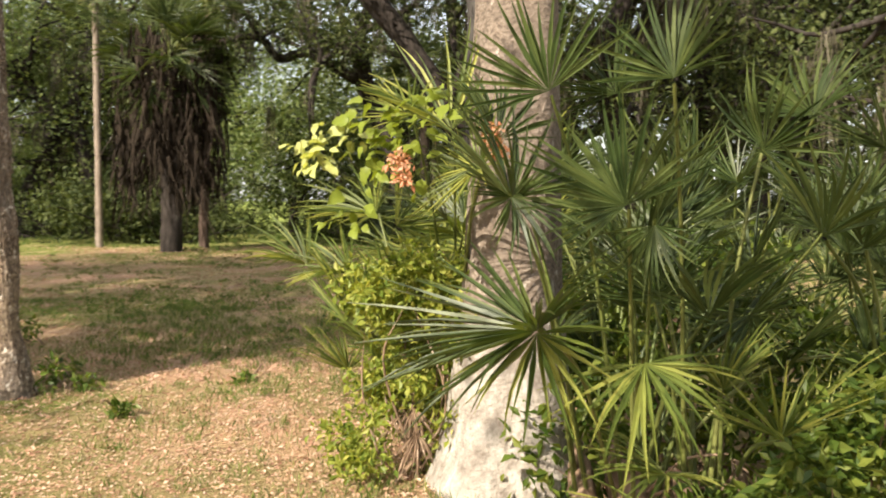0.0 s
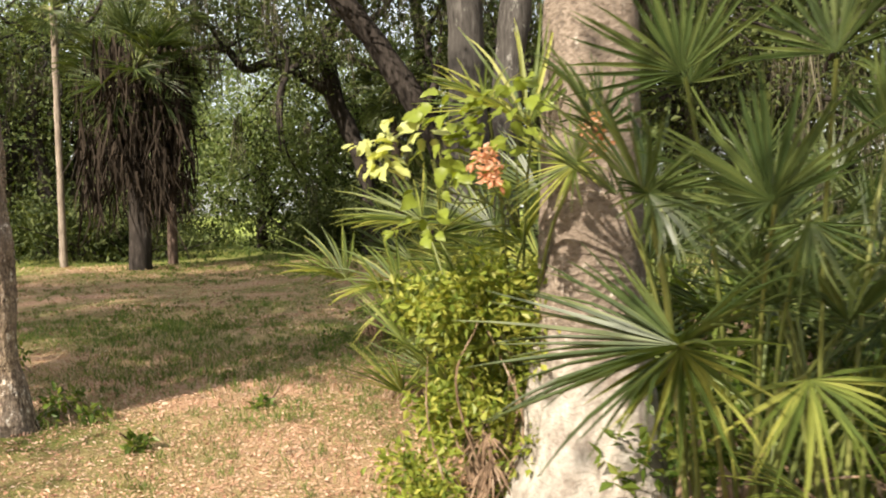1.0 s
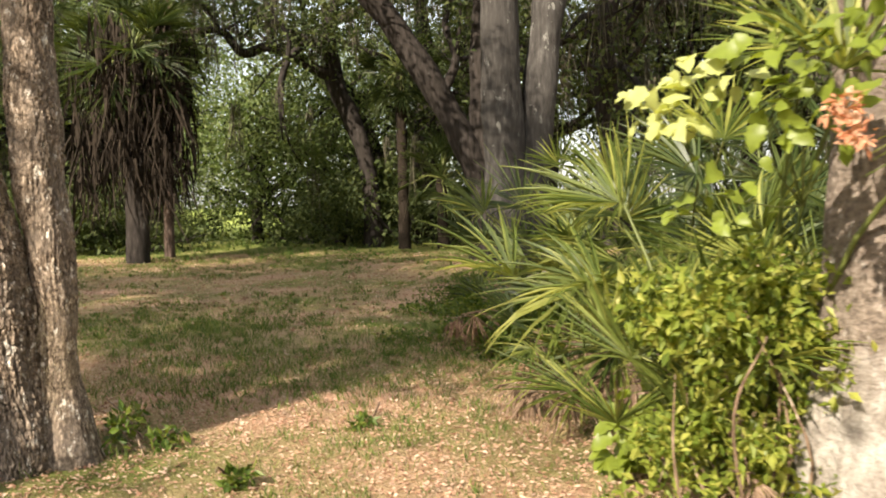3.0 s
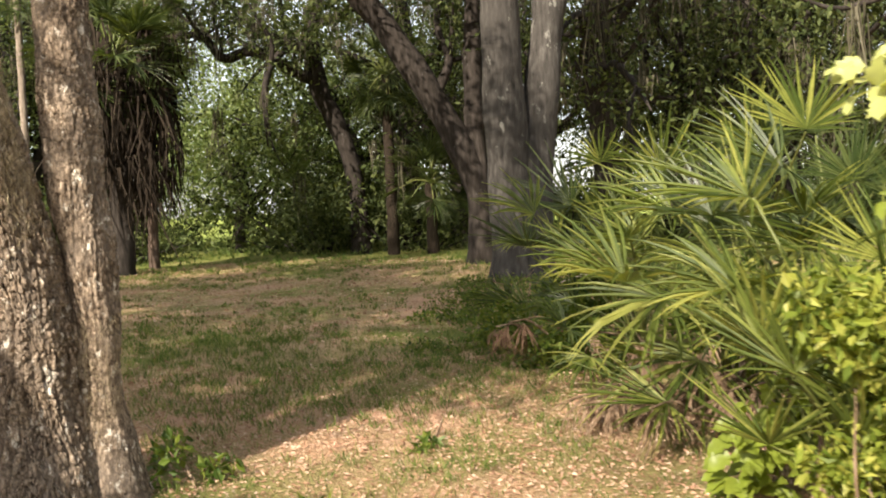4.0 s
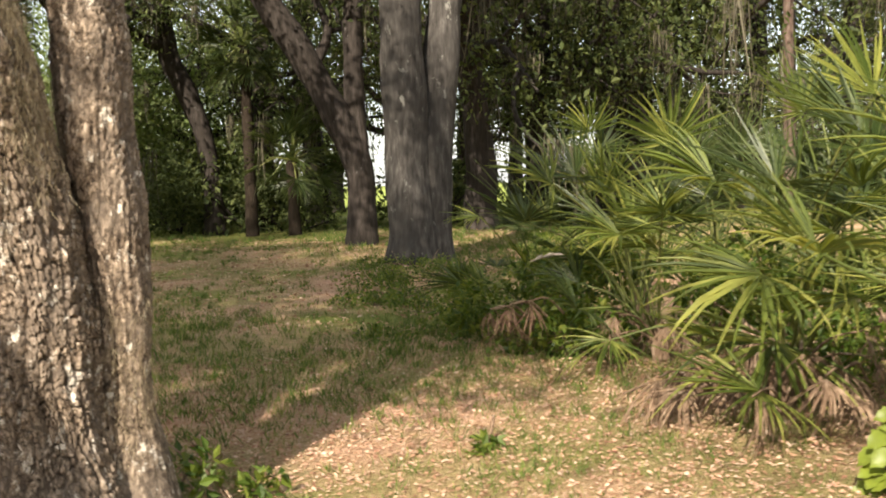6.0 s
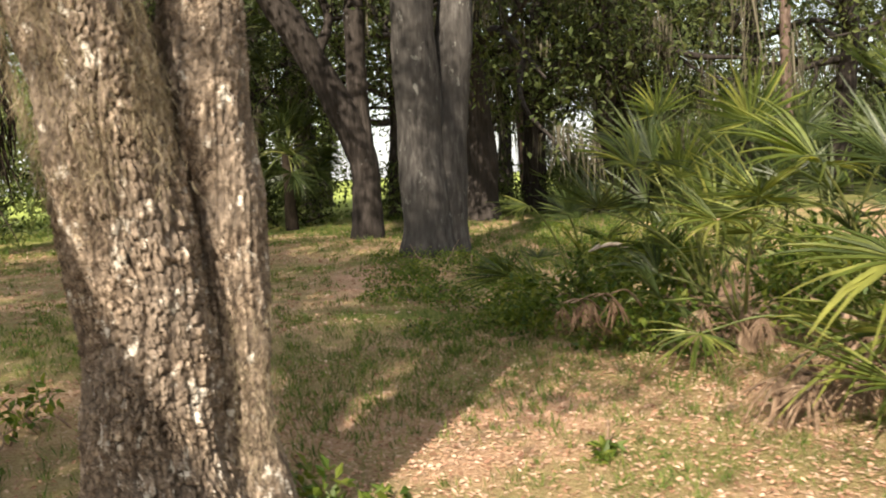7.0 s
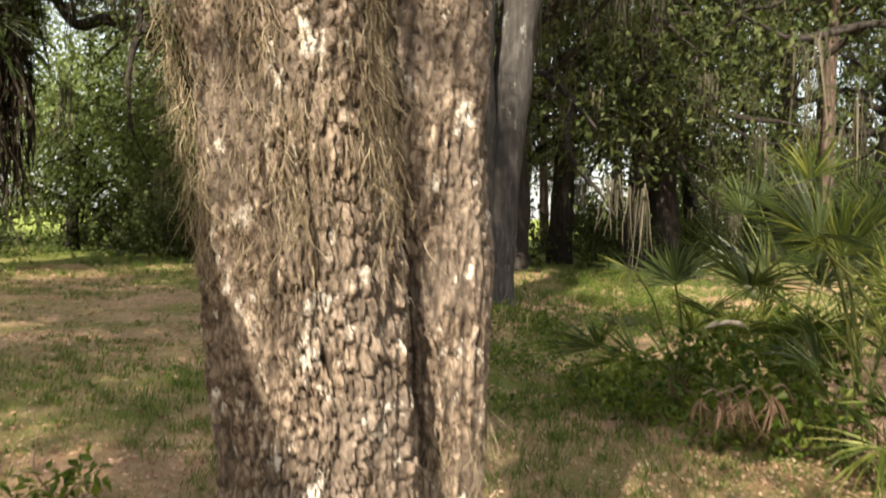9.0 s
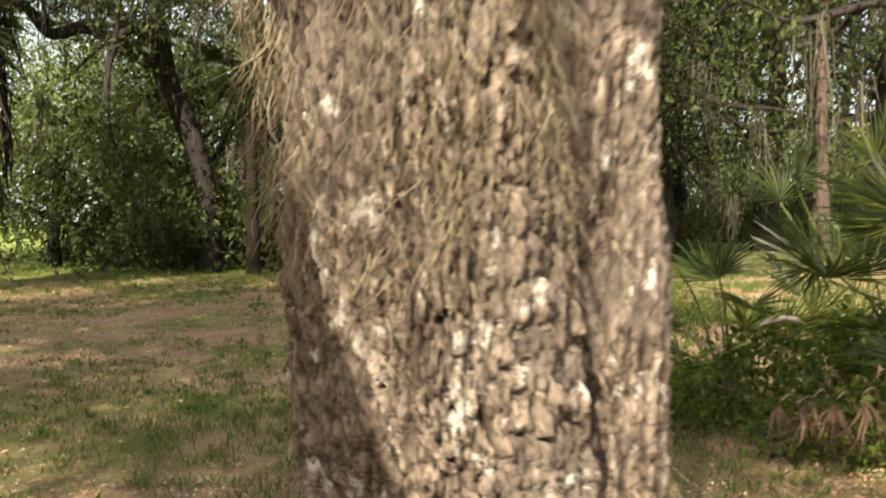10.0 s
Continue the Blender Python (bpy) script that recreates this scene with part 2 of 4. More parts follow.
def tube(points, radii, sides=10, rings=24, rough=0.06, seed=0):
    c = spline(points, rings)
    r = np.interp(np.linspace(0, 1, rings), np.linspace(0, 1, len(radii)), radii)
    tan = unit(np.gradient(c, axis=0))
    ref = np.where(np.abs(tan[:, 2:3]) > 0.9, [[1.0, 0, 0]], [[0, 0, 1.0]])
    x = unit(np.cross(ref, tan))
    for i in range(1, rings):
        x[i] = unit(x[i - 1] - tan[i] * (x[i - 1] @ tan[i]))
    y = np.cross(tan, x)
    a = np.linspace(0, 2 * np.pi, sides, endpoint=False)
    ringdir = x[:, None] * np.cos(a)[None, :, None] + y[:, None] * np.sin(a)[None, :, None]
    v = c[:, None] + ringdir * r[:, None, None]
    if rough:
        w = waves(v.reshape(-1, 3), 2.2 / max(r.max(), 0.02), seed).reshape(rings, sides, 1)
        v = v + ringdir * w * r[:, None, None] * rough
    v = v.reshape(-1, 3)
    i, j = np.meshgrid(np.arange(rings - 1), np.arange(sides), indexing="ij")
    k = (j + 1) % sides
    f = np.stack([i * sides + j, i * sides + k, (i + 1) * sides + k, (i + 1) * sides + j], -1).reshape(-1, 4)

    return v, f


def leaves(p, way, up, length, width, fold=0.25):
    """Leaf blades of two facets each: places, ways, upward sides, lengths and widths."""
    n = len(p)
    way = unit(way)
    side = unit(np.cross(way, up))
    nor = np.cross(side, way)
    L, W = np.broadcast_to(length, n)[:, None], np.broadcast_to(width, n)[:, None]
    v = np.stack([p, p + way * L * 0.45 + side * W * 0.5 + nor * W * fold, p + way * L, p + way * L * 0.45 - side * W * 0.5 + nor * W * fold], 1)
    i = np.arange(n)[:, None] * 4
    return v.reshape(-1, 3), np.concatenate([i + [[0, 1, 2]], i + [[0, 2, 3]]], 1).reshape(-1, 3)


def leaf_cloud(centres, radii, count, length, seed, flat=0.7, droop=0.3, shell=0.5):
    """Leaves in clumps: thick towards each clump's outside, with gaps between."""
    r = np.random.default_rng(seed)
    centres, radii = np.asarray(centres, float), np.asarray(radii, float)
    w = radii ** 2 / (radii ** 2).sum()
    k = r.choice(len(centres), count, p=w)
    d = unit(r.normal(size=(count, 3)))
    rad = radii[k] * (shell + (1 - shell) * r.random(count)) ** 0.8 * r.uniform(0.75, 1.15, count)
    p = centres[k] + d * rad[:, None] * [1, 1, flat]
    way = unit(r.normal(size=(count, 3)) * 0.8 + d * 0.5 - [0, 0, droop])
    up = unit(r.normal(size=(count, 3)) * 0.7 + [0, 0, 0.8])
    size = length * r.uniform(0.6, 1.3, count)
    return leaves(p, way, up, size, size * r.uniform(0.4, 0.6, count))


def strands(tops, drops, width, seed, bits=4, sway=0.12):
    """Hanging ragged strands of moss."""
    r = np.random.default_rng(seed)
    n = len(tops)
    s = np.linspace(0, 1, bits + 1)
    a = r.uniform(0, np.pi, n)
    side = np.stack([np.cos(a), np.sin(a), np.zeros(n)], 1)
    drift = np.cumsum(r.normal(size=(n, 1, 3)) * 0.25 + np.cumsum(r.normal(size=(n, bits + 1, 3)) * [1, 1, 0.3], axis=1) * 0.6, axis=1) * (sway * drops[:, None, None] / bits)
    c = tops[:, None] + drift - np.stack([0 * s, 0 * s, s], 1)[None] * drops[:, None, None]
    w = width * r.uniform(0.5, 1.3, n)[:, None] * (1 - s ** 1.5)[None] * r.uniform(0.55, 1.2, (n, bits + 1)) + 0.12 * width
    v = np.stack([c + side[:, None] * w[..., None], c - side[:, None] * w[..., None]], 2).reshape(-1, 3)
    i, j = np.meshgrid(np.arange(n), np.arange(bits), indexing="ij")
    b = (i * (bits + 1) + j) * 2
    return v, np.stack([b, b + 1, b + 3, b + 2], -1).reshape(-1, 4)


# ---- ground ----
def ground_z(x, y):
    x, y = np.asarray(x, float), np.asarray(y, float)
    z = 0.03 * np.sin(0.9 * x + 0.4 * y) + 0.03 * np.sin(0.35 * y - 0.6 * x + 1.0) + 0.012 * np.sin(2.3 * x + 1.7 * y)
    z = z + 0.10 * np.exp(-((x + 3.45) ** 2 + (y - 6.6) ** 2) / 0.9)
    z = z + 0.10 * np.exp(-((x - 0.6) ** 2 / 2.5 + (y - 8.0) ** 2 / 6.0))
    rise = np.clip((y - 4.5) / 4.5, 0, 1), np.clip((y - 12) / 10, 0, 1)
    return z + 0.06 * rise[0] ** 2 * (3 - 2 * rise[0]) + 0.08 * rise[1] ** 2 * (3 - 2 * rise[1])


def ground():
    s = np.linspace(-1, 1, 241)
    g = np.sinh(s * 5.2) / np.sinh(5.2)
    x, y = np.meshgrid(-1.5 + 900 * g, 8 + 900 * g, indexing="ij")
    p = np.stack([x.ravel(), y.ravel(), np.zeros(x.size)], 1)
    p[:, 2] = ground_z(p[:, 0], p[:, 1]) + 0.008 * waves(p, 9.0, 3, 2) * (np.abs(p[:, 1] - 8) < 20)
    n = len(s)
    i, j = np.meshgrid(np.arange(n - 1), np.arange(n - 1), indexing="ij")
    a = i * n + j
    f = np.stack([a, a + n, a + n + 1, a + 1], -1).reshape(-1, 4)
    tagged(part("ground", mesh_of("ground", p, f, M_GROUND, True)), "sandy ground under leaf litter and thin grass", "ground", kind="structure")


ground()


# ---- foreground live oak: plated bark on two stems grown together ----
def plates(u, v, around, seed):
    """Height of bark plates over (u, v) in cells; u closes after the given number of cells."""
    r = np.random.default_rng(seed)
    rows = int(v.max()) + 4
    ju, jv = r.uniform(0.1, 0.9, (around, rows)), r.uniform(0.05, 0.95, (around, rows))
    high = r.uniform(0, 1, (around, rows))
    iu, iv = np.floor(u).astype(int), np.floor(v).astype(int)
    f1, f2, h = np.full(len(u), 9.0), np.full(len(u), 9.0), np.zeros(len(u))
    for du in (-1, 0, 1):
        for dv in (-1, 0, 1):
            cu, cv = (iu + du) % around, np.clip(iv + dv, 0, rows - 1)
            d = np.hypot(iu + du + ju[cu, cv] - u, iv + dv + jv[cu, cv] - v)
            near = d < f1
            f2 = np.where(near, f1, np.minimum(f2, d))
            h = np.where(near, high[cu, cv], h)
            f1 = np.minimum(f1, d)
    edge = np.clip((f2 - f1) / 0.16, 0, 1)
    return edge * edge * (3 - 2 * edge) * (0.6 + 0.4 * h), h


def bark_stem(axis, radii, sides, rings, cell, depth, seed, flutes=0.0):
    """A stem along axis with plated bark standing off its furrows."""
    c = spline(axis, rings)
    r = np.interp(np.linspace(0, 1, rings), np.linspace(0, 1, len(radii)), radii)
    a = np.linspace(0, 2 * np.pi, sides, endpoint=False)
    flat = np.stack([np.cos(a), np.sin(a), 0 * a], 1)
    A, Z = np.meshgrid(a, c[:, 2])
    p = (c[:, None] + flat[None] * r[:, None, None]).reshape(-1, 3)
    lump = waves(p * [1, 1, 0.55], 7.0, seed, 3)
    around = max(6, int(2 * np.pi * max(radii) / cell))
    warp = waves(p, 0.55 / cell, seed + 1, 3)
    warp_z = waves(p, 0.5 / cell, seed + 2, 3)
    u = (A.ravel() / (2 * np.pi) * around + 0.75 * warp) % around
    v = (Z.ravel() - Z.min()) / (cell * 2.4) + 0.6 * warp_z + 1.5
    h, who = plates(u, v, around, seed + 3)
    fine = int(around * 2.3)
    small, _ = plates((u * fine / around) % fine, v * 2.1, fine, seed + 4)
    furrow = np.sin(A.ravel() * 5 + 0.6 * np.sin(Z.ravel() * 2.0 + seed)) * flutes
    grit = waves(p, 2.6 / cell, seed + 6, 2)
    crack = np.abs(waves(p * [1, 1, 0.13], 1.1 / cell, seed + 8, 2))
    crack = np.clip(crack / 0.3, 0, 1)
    worn = np.clip(0.75 + 0.5 * waves(p * [1, 1, 0.4], 5.0, seed + 7, 2), 0.15, 1.1)
    d = depth * worn * (0.8 * h + 0.25 * small * h) * (0.3 + 0.7 * crack) + 0.1 * depth * grit + 0.026 * lump + furrow
    p = p + np.tile(flat, (rings, 1)) * d[:, None]
    # tone: random per plate, and darkened in furrows and cracks like crevice shade
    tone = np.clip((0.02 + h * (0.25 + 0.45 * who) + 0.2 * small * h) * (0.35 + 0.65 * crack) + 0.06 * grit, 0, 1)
    i, j = np.meshgrid(np.arange(rings - 1), np.arange(sides), indexing="ij")
    k = (j + 1) % sides
    f = np.stack([i * sides + j, i * sides + k, (i + 1) * sides + k, (i + 1) * sides + j], -1).reshape(-1, 4)
    return p, f, tone


def stem_mesh(axis, radii, sides, rings, cell, depth, seed, material, flutes=0.0):
    v, f, tone = bark_stem(axis, radii, sides, rings, cell, depth, seed, flutes)
    return mesh_of("trunk", v, f, material, True, tone)


def limb_from(r, start, way, length, radius, depth, tubes, nodes, lift=0.25, sides=8):
    """A limb with its branches, as tubes; nodes collects places along the thin ends."""
    way = unit(way)
    pts = [np.asarray(start, float)]
    for _ in range(4):
        way = unit(way + r.normal(size=3) * 0.28 + [0, 0, lift * 0.3])
        pts.append(pts[-1] + way * length / 4)
    tubes.append(tube(pts, [radius, radius * 0.8, radius * 0.62, radius * 0.4, radius * 0.15], sides, 12, 0.1, int(r.integers(99))))
    nodes += [p for p in pts[2:]]
    if depth:
        for _ in range(int(r.integers(3, 5))):
            i = int(r.integers(1, 5))
            limb_from(r, pts[i], way + r.normal(size=3) * 0.8, length * r.uniform(0.45, 0.7), radius * 0.5, depth - 1, tubes, nodes, lift, 6)


def tree(name, label, stems, seed, limbs, count, leaf, bark_mat, leaf_mat, moss=0, clump=0.9, drop=0.9, leaf_flat=0.75, group="", moss_width=0.016, low=None):
    """A tree: stems as (points, radii, sides), limbs as (start, way, length, radius)."""
    r = np.random.default_rng(seed)
    top = new(name)
    tagged(top, label, "tree", group)
    for pts, radii, sides in stems:
        part("trunk", mesh_of("trunk", *tube(pts, radii, sides, 40, 0.08, seed), bark_mat, True), top)
    nodes = []
    for start, way, length, radius in limbs:
        tubes = []
        limb_from(r, start, way, length, radius, 1, tubes, nodes)
        part("limb", mesh_of("limb", *join(tubes), bark_mat, True), top)
    nodes = np.array(nodes)
    if count:
        c = nodes + r.normal(size=nodes.shape) * clump * 0.4
        if low is not None:
            c[:, 2] = np.maximum(c[:, 2], low + r.random(len(c)))
        part("crown", mesh_of("crown", *leaf_cloud(c, clump * r.uniform(0.6, 1.3, len(c)), count, leaf, seed + 5, leaf_flat), leaf_mat), top)
    if moss:
        tuft = nodes[r.integers(0, len(nodes), moss // 16)] + r.normal(size=(moss // 16, 3)) * [0.4, 0.4, 0.15]
        long = drop * r.uniform(0.25, 1.3, len(tuft))
        k = r.integers(0, len(tuft), moss)
        tops = tuft[k] + r.normal(size=(moss, 3)) * [0.09, 0.09, 0.1]
        part("moss", mesh_of("moss", *strands(tops, long[k] * r.uniform(0.3, 1.1, moss), moss_width, seed + 6, 3), M_MOSS), top, "grey hanging moss", "stuff")
    return top


def crown_limbs(r, at, n, length, radius, rise=0.5, spread=1.0):
    """n limbs that leave the place at all round."""
    out = []
    for i in range(n):
        a = 6.283 * (i + r.uniform(-0.3, 0.3)) / n
        out.append((np.asarray(at, float) - [0, 0, r.uniform(0, 1.2)], (spread * math.cos(a), spread * math.sin(a), rise * r.uniform(0.4, 1.5)), length * r.uniform(0.75, 1.2), radius))
    return out


def foreground_oak():
    top = new("live_oak")
    tagged(top, "old live oak with plated bark and dry moss tufts", "tree")
    main = [(-3.43, 6.74, -0.15), (-3.47, 6.75, 0.5), (-3.5, 6.74, 1.0), (-3.615, 6.61, 1.7), (-3.71, 6.58, 2.2), (-3.88, 6.6, 3.0), (-4.1, 6.7, 4.2), (-4.35, 6.8, 5.2)]
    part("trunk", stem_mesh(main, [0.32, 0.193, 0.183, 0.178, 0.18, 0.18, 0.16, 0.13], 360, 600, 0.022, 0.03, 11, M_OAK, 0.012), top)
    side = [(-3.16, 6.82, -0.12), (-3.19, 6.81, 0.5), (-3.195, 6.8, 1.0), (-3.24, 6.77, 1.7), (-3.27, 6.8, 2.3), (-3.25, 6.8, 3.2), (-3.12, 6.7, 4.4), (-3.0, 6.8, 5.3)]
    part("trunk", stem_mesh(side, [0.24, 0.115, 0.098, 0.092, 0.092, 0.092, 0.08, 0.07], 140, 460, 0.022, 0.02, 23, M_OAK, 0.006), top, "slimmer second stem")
    r = np.random.default_rng(5)
    nodes = []
    starts = [((-4.3, 6.7, 5.1), (-0.6, 0.2, 0.5)), ((-4.25, 6.7, 5.0), (-0.1, 0.9, 0.5)), ((-3.0, 6.7, 5.2), (0.6, 0.5, 0.5)), ((-3.1, 6.7, 4.6), (0.1, 1.0, 0.4)), ((-3.9, 6.6, 4.6), (-0.9, 0.6, 0.3))]
    for s, w in starts:
        tubes = []
        limb_from(r, s, w, 4.4, 0.13, 1, tubes, nodes)
        part("limb", mesh_of("limb", *join(tubes), M_OAK, True), top)
    nodes = np.array(nodes)
    nodes = nodes[nodes[:, 2] > 4.2]
    part("crown", mesh_of("crown", *leaf_cloud(nodes, 0.7 * r.uniform(0.6, 1.2, len(nodes)), 17000, 0.09, 8), M_LEAF), top)
    # dry moss: wiry tufts clinging to the bark and a beard along the upper edge
    tufts = 85
    ta = r.uniform(math.radians(175), math.radians(340), tufts)
    tz = 1.35 + 1.5 * r.beta(1.6, 1.4, tufts)
    ta[:18], tz[:18] = r.normal(math.radians(200), 0.15, 18), r.uniform(1.5, 2.7, 18)
    ta[18:34], tz[18:34] = r.normal(math.radians(332), 0.12, 16), r.uniform(1.3, 2.5, 16)
    k = np.repeat(np.arange(tufts), 110)
    a, z = ta[k] + r.normal(size=len(k)) * 0.13, tz[k] + r.normal(size=len(k)) * 0.09
    out = np.stack([np.cos(a), np.sin(a), 0 * a], 1)
    p = np.stack([-3.535 - 0.17 * (z - 1.3), 6.68 - 0.14 * (z - 1.3).clip(0, 0.7), z], 1) + out * (0.205 + r.exponential(0.007, len(k)))[:, None]
    v, f = strands(p, r.uniform(0.02, 0.075, len(p)), 0.0009, 3, 6, 0.4)
    part("moss", mesh_of("moss", v, f, M_BALL_MOSS), top, "straw-coloured wiry moss", "stuff")
    z = r.uniform(1.45, 2.4, 240)
    p = np.stack([-3.75 - 0.14 * (z - 1.6) + r.normal(size=240) * 0.012, 6.66 + r.normal(size=240) * 0.06, z], 1)
    part("moss", mesh_of("moss", *strands(p, r.uniform(0.04, 0.15, 240), 0.0009, 6, 8, 0.5), M_BALL_MOSS), top, "straw-coloured hanging moss beard", "stuff")
    z = r.uniform(0.25, 1.0, 700)
    a = r.uniform(3.9, 6.0, 700)
    p = np.stack([-3.195 + 0.115 * np.cos(a), 6.805 + 0.115 * np.sin(a), z], 1)
    part("moss", mesh_of("moss", *strands(p, r.uniform(0.04, 0.12, 700), 0.0007, 4, 7, 0.55), M_BALL_MOSS), top, "straw-coloured wiry moss", "stuff")
    return top


foreground_oak()


# ---- pale trunk at the palmetto's edge ----
def pale_tree():
    top = new("pale_barked_tree")
    tagged(top, "pale smooth-barked tree with a flared lichen-white base", "tree")
    c = [(0.285, 4.72, -0.1), (0.305, 4.72, 0.25), (0.325, 4.72, 0.7), (0.345, 4.72, 1.3), (0.36, 4.72, 2.2), (0.375, 4.74, 3.5), (0.395, 4.8, 5.5), (0.445, 4.9, 7.5)]
    part("trunk", stem_mesh(c, [0.46, 0.35, 0.275, 0.24, 0.215, 0.2, 0.17, 0.13], 170, 420, 0.018, 0.0045, 31, M_PALE, 0.01), top)
    r = np.random.default_rng(3)
    nodes = []
    for i in range(5):
        a = i * 1.3
        tubes = []
        limb_from(r, (0.4, 4.9, 7.3), (math.cos(a), math.sin(a), 0.6), 2.6, 0.07, 1, tubes, nodes)
        part("limb", mesh_of("limb", *join(tubes), M_PALE, True), top)
    part("crown", mesh_of("crown", *leaf_cloud(nodes, 0.6 * r.uniform(0.6, 1.2, len(nodes)), 3000, 0.1, 9), M_LEAF), top)


pale_tree()

# ---- the old oaks at the far side of the clearing ----
R = np.random.default_rng(41)
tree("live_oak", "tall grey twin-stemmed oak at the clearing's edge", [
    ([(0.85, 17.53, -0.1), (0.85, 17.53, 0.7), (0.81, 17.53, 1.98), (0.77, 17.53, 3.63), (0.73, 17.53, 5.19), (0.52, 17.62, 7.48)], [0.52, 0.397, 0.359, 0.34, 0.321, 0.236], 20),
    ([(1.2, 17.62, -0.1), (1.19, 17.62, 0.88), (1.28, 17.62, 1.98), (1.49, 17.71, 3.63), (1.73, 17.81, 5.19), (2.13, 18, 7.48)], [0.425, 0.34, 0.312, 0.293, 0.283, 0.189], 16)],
    1, crown_limbs(R, (0.52, 17.62, 7.12), 5, 4.5, 0.16) + crown_limbs(R, (2.13, 18, 7.3), 4, 4.0, 0.13), 15000, 0.16, M_GREY_SHADE, M_LEAF, 900, 1.0, 1.1)
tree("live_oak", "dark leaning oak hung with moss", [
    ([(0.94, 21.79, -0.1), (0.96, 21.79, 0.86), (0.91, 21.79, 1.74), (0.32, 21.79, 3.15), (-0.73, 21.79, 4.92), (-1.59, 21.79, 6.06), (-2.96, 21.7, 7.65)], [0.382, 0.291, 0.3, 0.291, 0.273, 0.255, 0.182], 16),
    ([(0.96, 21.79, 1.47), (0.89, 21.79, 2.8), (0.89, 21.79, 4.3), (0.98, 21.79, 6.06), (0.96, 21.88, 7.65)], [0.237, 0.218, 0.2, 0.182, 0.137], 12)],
    2, [((-0.77, 21.79, 4.92), (-0.5, 0.5, 0.7), 3.5, 0.12), ((0.05, 21.79, 3.68), (0.1, 0.4, 1), 3.5, 0.12)] + crown_limbs(R, (-2.77, 21.7, 7.48), 5, 4.5, 0.14) + crown_limbs(R, (0.96, 21.88, 7.48), 4, 4.0, 0.12), 15000, 0.16, M_SHADE_BARK, M_LEAF, 1300, 1.0, 1.2)
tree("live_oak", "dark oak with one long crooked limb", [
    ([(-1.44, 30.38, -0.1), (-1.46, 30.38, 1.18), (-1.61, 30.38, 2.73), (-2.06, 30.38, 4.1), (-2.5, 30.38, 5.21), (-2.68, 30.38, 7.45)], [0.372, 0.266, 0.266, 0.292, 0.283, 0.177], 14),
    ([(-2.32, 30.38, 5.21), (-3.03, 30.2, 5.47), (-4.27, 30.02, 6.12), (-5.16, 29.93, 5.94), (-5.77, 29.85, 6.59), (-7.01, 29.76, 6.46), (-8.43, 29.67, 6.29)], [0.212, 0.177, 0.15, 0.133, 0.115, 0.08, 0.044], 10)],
    3, [((-5.77, 29.85, 6.59), (-1, -0.2, 0.5), 2.5, 0.07), ((-7.01, 29.76, 6.42), (-0.8, -0.6, 0.2), 2.2, 0.05), ((-4.18, 30.02, 6.07), (-0.3, -0.5, 0.8), 2.0, 0.06), ((-5.16, 29.93, 5.9), (-0.4, 0.5, 0.9), 2.2, 0.06), ((-3.12, 30.2, 5.56), (-0.1, -0.6, 0.5), 1.8, 0.06)] + crown_limbs(R, (-2.68, 30.38, 7.02), 6, 4.5, 0.16), 15000, 0.16, M_SHADE_BARK, M_LEAF, 1500, 1.0, 1.5)
tree("broadleaf_tree", "rounded light-green broadleaf tree in full sun", [
    ([(-5.36, 34, -0.1), (-5.36, 34, 1.37), (-5.19, 34, 2.59), (-5.27, 34, 4.63)], [0.21, 0.168, 0.134, 0.067], 10)],
    4, crown_limbs(R, (-5.27, 34, 2.27), 6, 3.0, 0.09, 0.5) + crown_limbs(R, (-5.27, 34, 3.74), 6, 3.0, 0.08, 0.9), 16000, 0.17, M_SHADE_BARK, M_LIGHT_LEAF, 250, 1.1, 0.9, 0.85)


# ---- wood round the clearing: four sorts, repeated ----
def wood_tree(seed, height, label, leaf_mat, moss, low, count=9500, leaf=0.15, lean=0.3):
    r = np.random.default_rng(seed)
    h = height
    stem = [(0, 0, -0.2), (r.normal() * lean * 0.3, 0, h * 0.2), (r.normal() * lean, r.normal() * lean, h * 0.5), (r.normal() * lean, r.normal() * lean, h * 0.8)]
    lim = crown_limbs(r, stem[2], 5, h * 0.42, 0.14, 0.25) + crown_limbs(r, stem[3], 5, h * 0.36, 0.11, 0.7)
    return tree("oak_tree", label, [(stem, [0.42, 0.32, 0.26, 0.14], 12)], seed, lim, count, leaf, M_SHADE_BARK, leaf_mat, moss, 1.15, 1.5, 0.8, "trees of the surrounding wood", 0.015, low)


